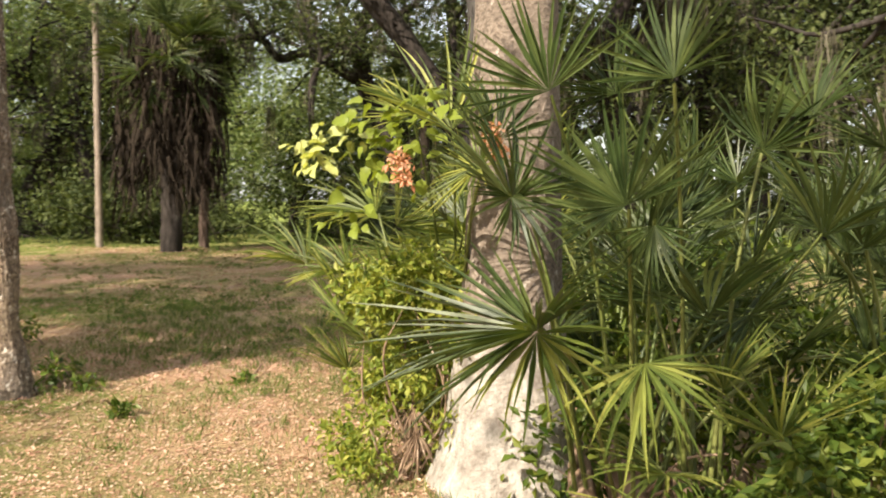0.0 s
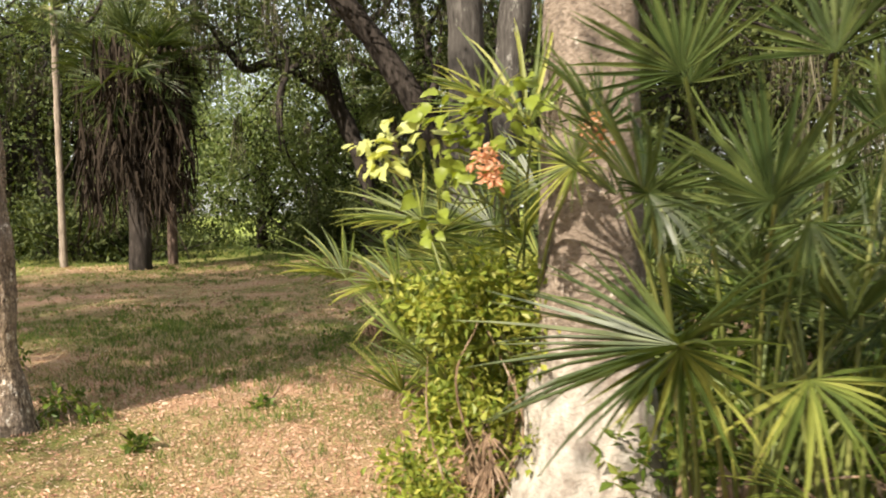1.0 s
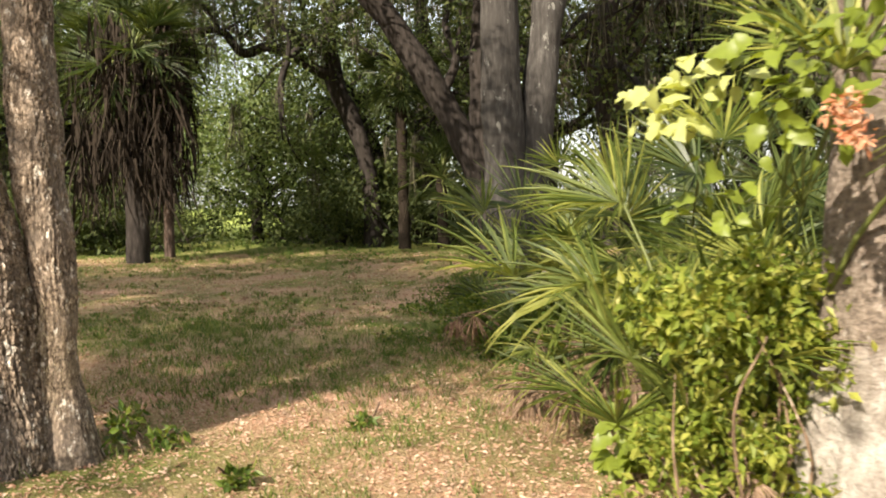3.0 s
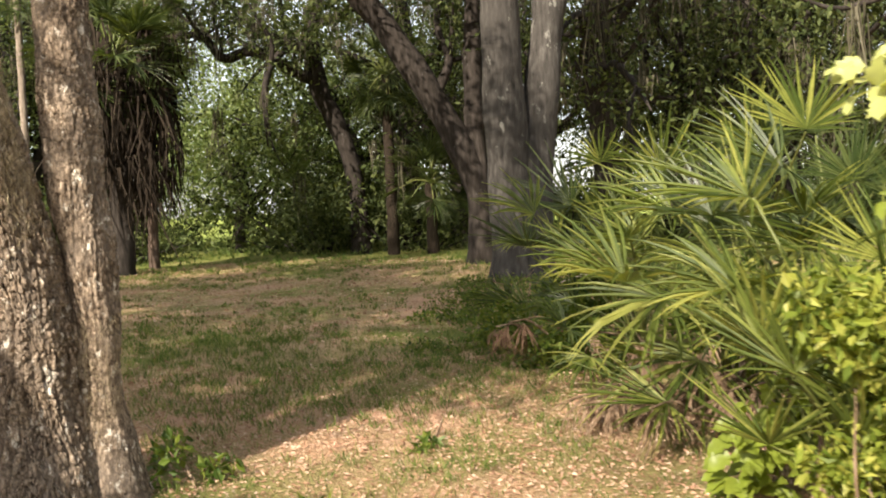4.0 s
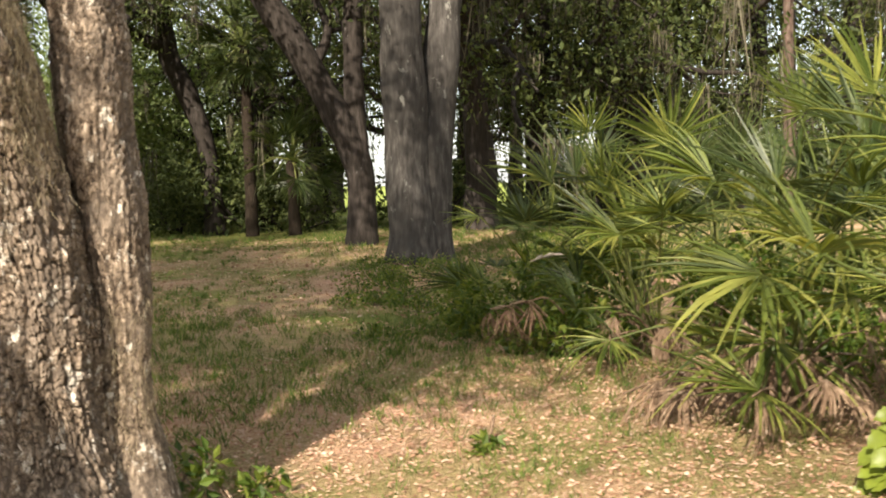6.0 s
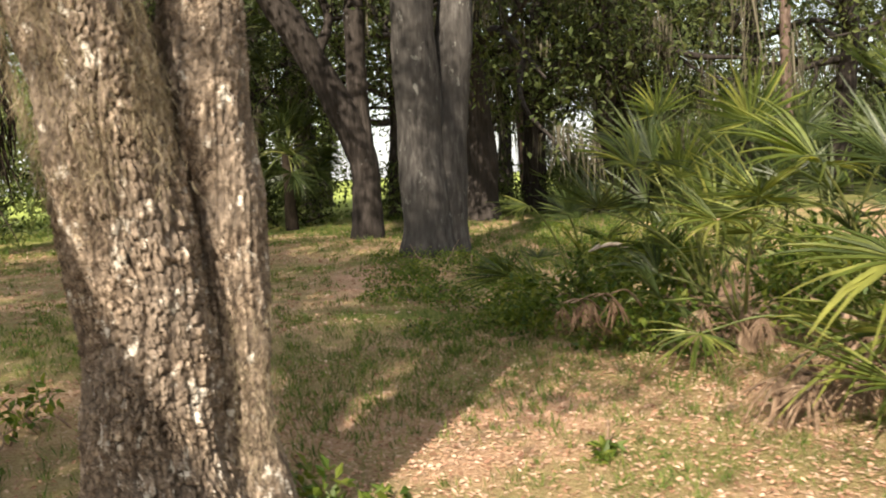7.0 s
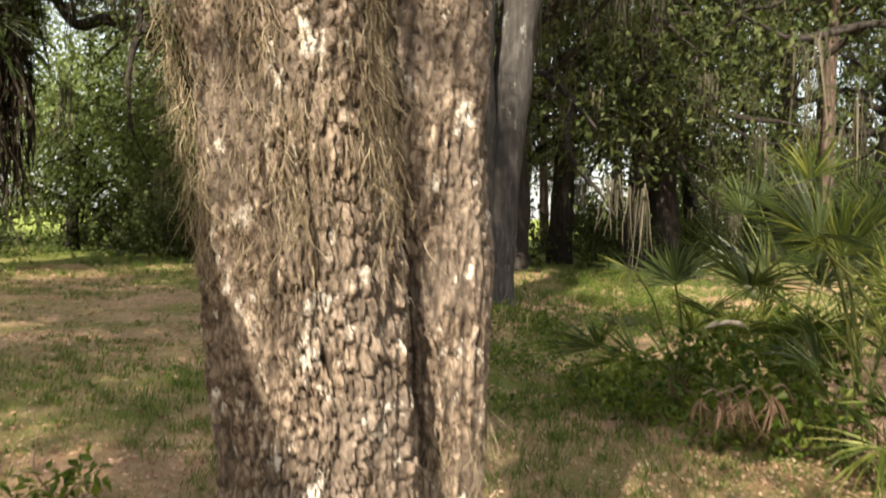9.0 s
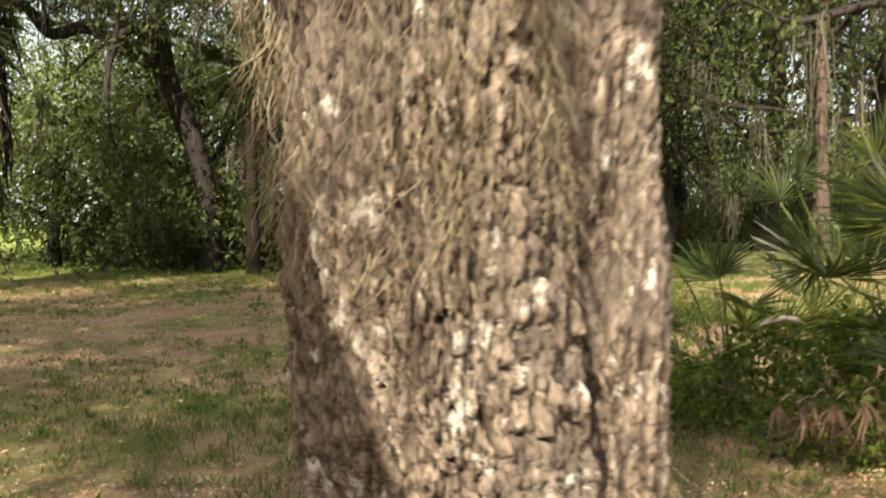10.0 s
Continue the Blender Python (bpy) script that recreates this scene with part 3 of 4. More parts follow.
SORTS = [wood_tree(61, 10.0, "dark live oak hung with grey moss", M_LEAF, 1100, 2.0), wood_tree(62, 11.5, "tall dark oak with a moss-hung crown", M_LEAF, 1200, 2.6),
         wood_tree(63, 8.0, "light-leaved tree at the wood's edge", M_LIGHT_LEAF, 300, 1.2), wood_tree(64, 9.0, "bushy dark oak with low boughs", M_LEAF, 1000, 1.0)]
SPOTS = [(4.8, 25.5, 0), (9.0, 27.0, 1), (10.5, 28, 3), (6.3, 31, 1), (13, 33, 0), (17, 27, 1), (2.2, 35, 3), (9, 38, 0), (18, 38, 3), (23, 31, 0),
         (-12.5, 36, 2), (-16.5, 29, 1), (-14.5, 33, 2), (-20, 27, 0), (-11, 37, 3), (-22, 36, 1), (-9.0, 38, 2), (-1.8, 37, 2), (0.8, 42, 0), (5, 46, 2),
         (-18, 44, 2), (-30, 42, 3), (13, 44, 3), (20, 48, 1), (28, 44, 2), (-3.2, 47, 2), (-13, 50, 1), (38, 50, 1), (-36, 54, 1),
         (-11, 43, 2), (-16, 38, 2), (0.2, 33.5, 1), (3.8, 29.5, 3), (-12.5, 33.5, 0),
         (12.2, 30.5, 3), (16.8, 31.5, 0), (8.0, 29.5, 0), (9, 3, 1), (10.5, 10, 0), (11.5, 17, 1), (14.5, 18.5, 0), (9.5, -4, 0), (13, -8, 3)]
used = [False] * 4
for i, (x, y, k) in enumerate(SPOTS):
    s = R.uniform(0.85, 1.2)
    m = Matrix.LocRotScale((x, y, 0), Euler((0, 0, R.uniform(0, 6.28))), None)
    if used[k]:
        ob = copy_thing(SORTS[k], m)
    else:
        ob, used[k] = SORTS[k], True
        ob.matrix_basis = m
    ob.scale = (s, s, s * R.uniform(0.9, 1.1))

# dark bushes under the wood's edge, with gaps to the pasture beyond
def bush(seed, label):
    r = np.random.default_rng(seed)
    top = tagged(new("bush"), label, "bush", "bushes under the wood's edge")
    c = r.normal(size=(16, 3)) * [1.0, 0.7, 0.5] + [0, 0, 0.9]
    for i in range(5):
        part("stem", mesh_of("stem", *tube([(r.normal() * 0.1, r.normal() * 0.1, -0.1), c[i] * 0.5, c[i]], [0.04, 0.03, 0.01], 6, 8, 0.1, i), M_SHADE_BARK, True), top)
    v, f = leaf_cloud(c, r.uniform(0.4, 0.8, 16), 2200, 0.145, seed, 0.8)
    v[:, 2] = np.maximum(v[:, 2], 0.02)
    part("foliage", mesh_of("foliage", v, f, M_LEAF), top, "", "stuff")
    return top


BUSHES = [bush(170, "dark leafy bush under the oaks"), bush(171, "broad dark bush in the wood's shade")]
spots = [(x + R.uniform(-0.6, 0.6), 33.5 + R.uniform(-1.5, 9)) for x in np.arange(-32, 34, 0.8)]
spots += [(-0.4, 30.8), (0.6, 30.5), (1.6, 30.2), (2.6, 29.6), (-2.4, 31.5), (-3.2, 32), (4.4, 28.5), (5.8, 30.5), (8.7, 27.5), (12, 30), (-9.0, 30.5), (-10.6, 30.5), (-12.4, 31), (-8.0, 30.8)]
far = [(x + R.uniform(-1.5, 1.5), 50 + R.uniform(-5, 12), R.uniform(2.2, 3.4)) for x in np.arange(-50, 52, 2.6)]


def pasture_view(x, y):
    """The gaps in the wood's edge through which the sunny pasture beyond shows."""
    gaps = ((-5.9, -0.19, 0.9), (2.9, 0.24, 0.75), (10.4, 0.45, 0.8), (7.9, 0.38, 0.4))
    return any(abs(x - a - b * (y - 34)) < w + 0.02 * (y - 34) + 0.5 for a, b, w in gaps)


spots = [(x, y) for x, y in spots if not pasture_view(x, y)]
far = [(x, y, s) for x, y, s in far if not any(abs(x - a - b * (y - 34)) < 2.5 + s for a, b in ((-5.9, -0.19), (2.9, 0.24), (10.4, 0.45)))]
for i, (x, y) in enumerate(spots):
    m = Matrix.LocRotScale((x, y, 0), Euler((0, 0, R.uniform(0, 6.28))), None)
    ob = copy_thing(BUSHES[i % 2], m) if i > 1 else BUSHES[i]
    ob.matrix_basis = m
    s = R.uniform(0.7, 1.35)
    ob.scale = (s, s, s)
for i, (x, y, s) in enumerate(far):
    ob = copy_thing(BUSHES[i % 2], Matrix.LocRotScale((x, y, 0), Euler((0, 0, R.uniform(0, 6.28))), None))
    ob.scale = (s, s, s)

# unseen oaks, added beside and behind the way to shade the clearing
for i, (x, y, h, n, lab) in enumerate([(-11.6, 7.6, 10.0, 9500, "unseen oak added to shade the clearing"), (-10.2, 10.4, 12.0, 12000, "tall unseen oak added to shade the clearing"), (-10.3, 14.8, 12.5, 12000, "tall unseen oak added to shade the clearing"), (-15.0, 9.5, 12.0, 8000, "tall unseen oak added to shade the clearing"), (-0.4, -1.8, 8.0, 2200, "unseen oak added to shade the palmetto"), (-8.4, 2.9, 8.6, 9000, "broad unseen oak added to shade the way"), (-8.5, 8.5, 11.0, 8000, "unseen oak added to shade the clearing"), (-8.0, 2.4, 13.5, 10000, "tall unseen oak added to dapple the clearing")]):
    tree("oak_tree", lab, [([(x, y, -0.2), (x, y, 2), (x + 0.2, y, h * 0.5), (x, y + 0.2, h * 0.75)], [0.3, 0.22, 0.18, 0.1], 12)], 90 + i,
         crown_limbs(R, (x, y, h * 0.58), 5, h * 0.33, 0.1, 0.3) + crown_limbs(R, (x, y, h * 0.75), 4, h * 0.28, 0.08, 0.6), n, 0.14, M_SHADE_BARK, M_LEAF, 300, 0.75, 0.8)

# added out of view: a trunk bent to throw a curved shadow
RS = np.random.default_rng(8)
tree("oak_tree", "unseen crooked oak added for its curved shadow", [([(-5.4, 3.4, -0.2), (-5.5, 3.5, 2.0), (-6.1, 3.8, 4.0), (-6.65, 4.0, 5.2), (-7.5, 4.25, 6.2), (-8.3, 4.4, 7.1), (-9.0, 4.6, 8.8)], [0.28, 0.22, 0.2, 0.19, 0.18, 0.16, 0.1], 12)], 97,
     crown_limbs(RS, (-9.0, 4.6, 8.6), 6, 2.6, 0.08, 0.4), 5000, 0.13, M_SHADE_BARK, M_LEAF, 200, 0.7, 0.8)

# ---- fans of palms ----
def fan_blade(seed, segs=30, span=250, droop=0.25, cone=0.15, fuse=0.42, limp=0.0, fold=0.2):
    """A fan of radius 1: folded blades that part towards their tips; hub at 0, middle along +y, face +z."""
    r = np.random.default_rng(seed)
    step = math.radians(span) / segs
    pieces = []
    s = np.array([0.02, 0.2, fuse, 0.62, 0.82, 1.0])
    for i in range(segs):
        a = (i + 0.5 - segs / 2) * step + r.normal() * 0.06
        ln = (1.0 - 0.22 * abs(2 * i / segs - 1) ** 2) * r.uniform(0.78, 1.06)
        rad = s * ln
        half = np.where(s <= fuse, rad * math.tan(step / 2) * 1.02, fuse * ln * math.tan(step / 2) * np.clip((1 - s) / (1 - fuse), 0.02, 1) ** 0.7)
        d, q = np.array([math.sin(a), math.cos(a), 0]), np.array([math.cos(a), -math.sin(a), 0])
        dr = droop * r.uniform(0.5, 1.5) + limp * (r.random() < 0.35) * r.uniform(0.3, 1)
        z = (cone + fold * abs(math.sin(a))) * rad - dr * np.clip(s - 0.35, 0, 1) ** 2 * ln * 1.6 + 0.03 * r.normal() * s
        bend = r.normal() * 0.05 * s ** 2
        mid = d * (rad * (1 - 0.25 * dr * s))[:, None] + q * bend[:, None]
        mid[:, 2] += z
        v = np.stack([mid - q * half[:, None] + np.array([0, 0, 1]) * (half * 0.45)[:, None], mid - [[0, 0, 0.004]] - np.array([0, 0, 1]) * (half * 0.35)[:, None], mid + q * half[:, None] + np.array([0, 0, 1]) * (half * 0.45)[:, None]], 1).reshape(-1, 3)
        f = []
        for j in range(len(s) - 1):
            b = j * 3
            f += [(b, b + 1, b + 4, b + 3), (b + 1, b + 2, b + 5, b + 4)]
        pieces.append((v, np.array(f)))
    return sew(pieces, r)


def sew(pieces, r):
    """Joins a fan's blades at their hub; each keeps a tone of its own."""
    vs, fs, tone, n = [np.zeros((1, 3))], [], [0.5], 1
    for v, f in pieces:
        vs.append(v[3:])
        g = np.where(f < 3, 0, f - 3 + n)
        t = np.concatenate([g[:, [0, 1, 2]], g[:, [0, 2, 3]]])
        fs.append(t[(t[:, 0] != t[:, 1]) & (t[:, 1] != t[:, 2]) & (t[:, 0] != t[:, 2])])
        shade = r.random()
        tone += list(np.clip(shade + 0.25 * np.repeat(np.linspace(0, 1, (len(v) - 3) // 3), 3) ** 3, 0, 1))
        n += len(v) - 3
    return np.concatenate(vs), np.concatenate(fs), tone


def fan_mesh(mat, *spec):
    v, f, tone = fan_blade(*spec)
    return mesh_of("blade", v, f, mat, False, tone)


# the same fans in the shade-toned and the sun-toned material
SHADE_BLADES = [fan_mesh(M_FAN_SHADE, 200 + i, 24 + 2 * (i % 4), 180 + 20 * (i % 4), 0.04 + 0.08 * (i % 3), 0.05 + 0.06 * (i % 3), 0.3 + 0.05 * (i % 3), 0.2, 0.1 + 0.16 * (i % 4)) for i in range(8)]
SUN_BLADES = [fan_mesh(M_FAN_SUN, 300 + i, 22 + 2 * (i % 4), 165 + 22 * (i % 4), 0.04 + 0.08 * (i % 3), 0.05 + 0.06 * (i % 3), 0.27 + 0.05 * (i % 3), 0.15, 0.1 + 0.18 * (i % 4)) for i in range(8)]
LIMP = [fan_mesh(M_FAN_SUN, 400 + i, 20, 190, 0.28, 0.0, 0.3, 0.4, 0.1) for i in range(3)]
DRY = [fan_mesh(M_STRAW, 500 + i, 14, 105, 0.9, 0.0, 0.3, 0.8) for i in range(3)]
WITHERED = [fan_mesh(M_WITHERED, 510 + i, 12, 75, 1.1, 0.0, 0.3, 1.0) for i in range(3)]


def frond(plant, base, hub, tip, blade, face, stalk_r=0.009, dry=False):
    """A fan whose hub and middle tip are given, on a stalk from the plant's base."""
    hub, tip, base = np.asarray(hub, float), np.asarray(tip, float), np.asarray(base, float)
    y = unit(tip - hub)
    z = np.asarray(face, float)
    z = unit(z - y * (z @ y))
    x = np.cross(y, z)
    size = np.linalg.norm(tip - hub)
    ob = part("frond", blade, plant)
    ob.matrix_basis = Matrix([[*(x[i] * size, y[i] * size, z[i] * size, hub[i])] for i in range(3)] + [[0, 0, 0, 1]])
    h = np.linalg.norm(hub - base)
    mid = base + (hub - base) * 0.5 + [0, 0, 0.16 * h]
    v, f = tube([base, mid, hub - y * 0.02 - z * 0.004], [stalk_r * 1.5, stalk_r, stalk_r * 0.8], 6, 10, 0)
    st = part("stalk", mesh_of("stalk", v, f, M_STRAW if dry else M_STALK, True), ob)
    st.matrix_parent_inverse = ob.matrix_basis.inverted()
    return ob


def palmetto_heart(plant, base, length, way, r):
    """The creeping stem with its ragged old leaf bases."""
    base = np.asarray(base, float)
    end = base + np.asarray(way, float) * length
    pieces = [tube([base - [0, 0, 0.2], base, (base + end) / 2 + [0, 0, 0.02], end], [0.06, 0.07, 0.05, 0.004], 10, 14, 0.25, 3)]
    part("stem", mesh_of("stem", *join(pieces), M_STRAW, True), plant, "fibrous brown stem")


def saw_palmetto(base, count, seed, blades, label, reach=(0.55, 1.05), size=(0.38, 0.56), toward=None, hero=(), face_bias=(-0.5, -0.3, 0.85), dead=2, group="saw palmetto thicket", lowest=10):
    r = np.random.default_rng(seed)
    plant = tagged(new("saw_palmetto"), label, "palmetto", group)
    base = np.array([base[0], base[1], float(ground_z(base[0], base[1])) + 0.12])
    palmetto_heart(plant, base, 0.25, (r.normal() * 0.3, r.normal() * 0.3, 0.9), r)
    for hub, tip in hero:
        frond(plant, base + r.normal(size=3) * 0.03, hub, tip, blades[int(r.integers(len(blades)))], face_bias, 0.008)
    for i in range(count):
        a = r.uniform(0, 6.283)
        el = math.radians(r.uniform(lowest, 85))
        w = np.array([math.cos(a) * math.cos(el), math.sin(a) * math.cos(el), math.sin(el)])
        if toward is not None:
            w = unit(w + np.asarray(toward) * 0.5)
        hub = base + w * r.uniform(*reach)
        ax = unit(w * [1, 1, 0.75] + r.normal(size=3) * 0.25 - [0, 0, 0.35 * math.cos(el)])
        if hub[2] < 0.3:
            hub[2] = 0.3
        up = np.array([-w[0] * w[2], -w[1] * w[2], 1.0]) + r.normal(size=3) * 0.35
        frond(plant, base + r.normal(size=3) * 0.03, hub, hub + ax * r.uniform(*size), blades[int(r.integers(len(blades)))], up)
    for i in range(dead):
        a = r.uniform(3.2, 5.8)
        hub = base + [math.cos(a) * 0.45, math.sin(a) * 0.45, r.uniform(0.02, 0.3)]
        frond(plant, base, hub, hub + unit([math.cos(a) * 0.5, math.sin(a) * 0.5, -0.8]) * r.uniform(0.25, 0.4), DRY[i % 3], (math.cos(a), math.sin(a), 0.6), 0.007, True)
    return plant

SHADE_FANS = [
    ((0.38, 3.40, 1.89), (0.20, 3.50, 2.29)),
    ((0.78, 3.20, 1.91), (0.86, 3.30, 2.33)),
    ((0.66, 3.40, 1.48), (0.46, 3.60, 1.85)),
    ((0.74, 3.30, 1.41), (0.76, 3.30, 1.09)),
    ((1.76, 4.50, 1.90), (1.92, 4.70, 2.29)),
    ((0.91, 5.00, 2.06), (0.90, 5.10, 2.51)),
    ((1.44, 4.60, 1.58), (1.63, 4.50, 1.83)),
    ((1.28, 3.90, 1.02), (1.26, 3.70, 0.75)),
]
VINE_FANS = [
    ((0.15, 4.00, 1.64), (-0.04, 3.80, 1.41)),
    ((0.04, 4.50, 1.83), (-0.42, 4.60, 2.08)),
    ((-0.40, 5.60, 1.42), (-0.95, 5.70, 1.48)),
    ((-0.53, 5.40, 1.08), (-0.99, 5.40, 1.00)),
    ((0.16, 4.05, 1.64), (0.21, 4.10, 1.96)),
    ((-0.15, 4.40, 1.89), (-0.37, 4.60, 2.06)),
    ((-0.53, 5.20, 0.55), (-0.85, 5.00, 0.70)),
]
EDGE_FANS = [
    ((-0.63, 8.60, 1.35), (-1.07, 8.70, 1.51)),
    ((-0.57, 9.20, 1.09), (-1.07, 9.10, 1.23)),
    ((-0.29, 11.00, 1.07), (-0.66, 11.00, 1.00)),
]
FRONT_FANS = [
    ((0.28, 3.90, 1.51), (-0.03, 4.00, 1.75)),
    ((0.23, 4.00, 1.75), (0.04, 4.10, 2.14)),
]
THICKET_FANS = [
    ((-0.31, 6.87, 0.90), (-0.98, 6.75, 0.78)),
    ((-0.18, 6.50, 1.10), (-0.67, 6.25, 1.17)),
    ((0.12, 7.90, 1.33), (-0.56, 7.80, 1.38)),
    ((-0.27, 9.00, 1.39), (-0.82, 9.10, 1.44)),
    ((0.47, 7.10, 1.57), (-0.17, 7.10, 1.76)),
    ((0.41, 8.90, 1.62), (0.33, 9.05, 2.10)),
    ((0.72, 7.30, 1.79), (0.88, 7.45, 2.25)),
    ((0.58, 7.70, 1.73), (0.40, 7.80, 2.14)),
    ((-0.41, 8.10, 1.04), (-0.81, 7.90, 0.91)),
    ((-0.31, 8.45, 0.34), (-0.70, 8.25, 0.19)),
    ((-0.30, 6.90, 0.33), (-0.90, 6.75, 0.39)),
    ((0.13, 6.20, 1.16), (-0.34, 6.00, 1.20)),
    ((-0.17, 6.50, 1.07), (-0.22, 6.30, 0.79)),
    ((0.14, 9.60, 1.73), (0.07, 9.70, 2.05)),
    ((0.03, 8.30, 1.14), (-0.54, 8.20, 1.17)),
    ((-0.00, 7.20, 0.50), (-0.71, 6.90, 0.30)),
    ((0.08, 6.70, 0.78), (-0.39, 6.50, 0.61)),
    ((-0.30, 9.40, 1.07), (-0.72, 9.40, 1.13)),
]
WAY_FANS = [
    ((0.33, 3.30, 1.04), (-0.24, 3.15, 0.86)),
    ((0.33, 3.30, 1.04), (-0.16, 3.05, 0.71)),
    ((0.69, 3.20, 0.94), (0.71, 2.95, 0.67)),
    ((0.24, 3.30, 1.51), (0.32, 3.20, 1.24)),
    ((0.25, 3.40, 1.50), (-0.09, 3.50, 1.82)),
    ((0.33, 3.30, 1.03), (0.33, 3.10, 0.74)),
]

saw_palmetto((0.85, 4.05), 8, 21, SHADE_BLADES, "saw palmetto with deep green fans in shade", hero=SHADE_FANS[:1] + SHADE_FANS[2:4], toward=(0.4, 0.2, 0.5), reach=(0.7, 1.3))
saw_palmetto((0.62, 4.1), 0, 19, SHADE_BLADES, "saw palmetto fans in front of the pale trunk", hero=FRONT_FANS + WAY_FANS[:2] + WAY_FANS[3:5], face_bias=(-0.1, -0.05, 1.0), dead=0)
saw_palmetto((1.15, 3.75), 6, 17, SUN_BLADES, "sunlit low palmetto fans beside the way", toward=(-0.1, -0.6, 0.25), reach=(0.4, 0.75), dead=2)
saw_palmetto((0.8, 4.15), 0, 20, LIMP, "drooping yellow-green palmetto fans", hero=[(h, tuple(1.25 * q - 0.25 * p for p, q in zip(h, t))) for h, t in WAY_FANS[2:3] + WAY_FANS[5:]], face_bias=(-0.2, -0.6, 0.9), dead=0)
saw_palmetto((1.05, 3.9), 5, 22, SHADE_BLADES, "tall saw palmetto with dark upright fans", hero=SHADE_FANS[1:2] + SHADE_FANS[7:], toward=(0.6, 0.3, 0.8), reach=(0.9, 1.6))
saw_palmetto((1.5, 5.0), 12, 23, SHADE_BLADES, "saw palmetto with spiky half-dried fans", hero=SHADE_FANS[4:7], reach=(0.7, 1.5))
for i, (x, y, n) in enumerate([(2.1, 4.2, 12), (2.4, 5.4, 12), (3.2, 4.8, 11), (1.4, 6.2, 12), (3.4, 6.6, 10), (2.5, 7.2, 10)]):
    saw_palmetto((x, y), n, 30 + i, SHADE_BLADES, "saw palmetto with deep green fans in shade", reach=(0.8, 1.7), lowest=20)
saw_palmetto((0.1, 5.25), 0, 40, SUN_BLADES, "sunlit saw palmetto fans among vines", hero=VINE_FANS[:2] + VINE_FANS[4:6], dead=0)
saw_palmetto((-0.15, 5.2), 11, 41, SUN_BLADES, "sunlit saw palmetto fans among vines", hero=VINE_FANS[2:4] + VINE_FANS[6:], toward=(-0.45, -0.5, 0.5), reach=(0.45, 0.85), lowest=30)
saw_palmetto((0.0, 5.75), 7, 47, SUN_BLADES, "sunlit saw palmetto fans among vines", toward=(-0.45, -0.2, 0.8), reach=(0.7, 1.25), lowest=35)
saw_palmetto((0.75, 8.1), 6, 42, SUN_BLADES + SHADE_BLADES[:2], "large sunlit saw palmetto with yellow-green fans", hero=THICKET_FANS[2:3] + THICKET_FANS[4:5] + THICKET_FANS[6:9] + THICKET_FANS[14:15], face_bias=(-0.35, -0.5, 0.8), toward=(-0.1, -0.3, 0.5), reach=(0.7, 1.4))
saw_palmetto((0.35, 9.3), 5, 43, SUN_BLADES + SHADE_BLADES[:4], "sunlit saw palmetto at the clearing's edge", hero=THICKET_FANS[3:4] + THICKET_FANS[5:6] + THICKET_FANS[13:14] + THICKET_FANS[17:], face_bias=(-0.35, -0.5, 0.8), reach=(0.6, 1.3), dead=4)
saw_palmetto((0.25, 7.4), 2, 44, SUN_BLADES + LIMP, "low sunlit saw palmetto with dry lower fronds", hero=THICKET_FANS[:2] + THICKET_FANS[10:13] + THICKET_FANS[16:17], face_bias=(-0.35, -0.45, 0.85), reach=(0.5, 1.0), dead=7)
saw_palmetto((0.45, 8.0), 0, 48, SUN_BLADES + LIMP, "sunlit yellow-green palmetto fans hanging to the litter", hero=THICKET_FANS[9:10] + THICKET_FANS[15:16], face_bias=(-0.5, -0.5, 0.8), dead=4)
saw_palmetto((0.2, 8.7), 4, 45, SUN_BLADES + SHADE_BLADES[2:6], "sunlit saw palmetto at the clearing's edge", hero=EDGE_FANS[:2], reach=(0.6, 1.2), dead=3)
saw_palmetto((0.3, 11.2), 12, 46, SHADE_BLADES + SUN_BLADES, "saw palmetto at the thicket's far end", hero=EDGE_FANS[2:], reach=(0.6, 1.2))
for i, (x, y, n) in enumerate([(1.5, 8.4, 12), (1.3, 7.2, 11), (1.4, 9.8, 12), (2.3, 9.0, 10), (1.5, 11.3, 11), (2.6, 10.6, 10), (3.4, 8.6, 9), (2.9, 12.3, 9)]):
    saw_palmetto((x, y), n, 50 + i, SHADE_BLADES, "saw palmetto in the thicket", reach=(0.8, 1.7), lowest=25)


def dry_frond(label, hub, tip, face, k, kinds=DRY):
    """A fallen dead fan on its stalk."""
    top = tagged(new("dead_frond"), label, "dead frond", "dead palmetto fronds")
    hub = np.asarray(hub, float)
    back = hub + [0.35, 0.25, -0.12]
    back[2] = max(back[2], float(ground_z(back[0], back[1])) + 0.01)
    frond(top, back, hub, tip, kinds[k % 3], face, 0.007, True)


r_ = np.random.default_rng(78)
for i in range(6):
    x, y = -0.4 + r_.normal() * 0.22, 7.25 + r_.normal() * 0.45
    a = r_.uniform(2.6, 5.4)
    dry_frond("pale dry palmetto frond lying at the thicket's edge", (x, y, 0.22 + 0.1 * r_.random()), (x + 0.36 * math.cos(a), y + 0.36 * math.sin(a), 0.06), (0.1 * r_.normal(), -0.3, 1), i)
for i in range(5):
    x, y = -0.82 + r_.normal() * 0.08, 8.95 + r_.normal() * 0.14
    a = r_.uniform(3.3, 5.6)
    dry_frond("withered brown palmetto frond hanging down", (x, y, 0.45 + 0.15 * r_.random()), (x + 0.12 * math.cos(a), y + 0.12 * math.sin(a), 0.12 + 0.1 * r_.random()), (math.cos(a), math.sin(a), 0.5), i, WITHERED)
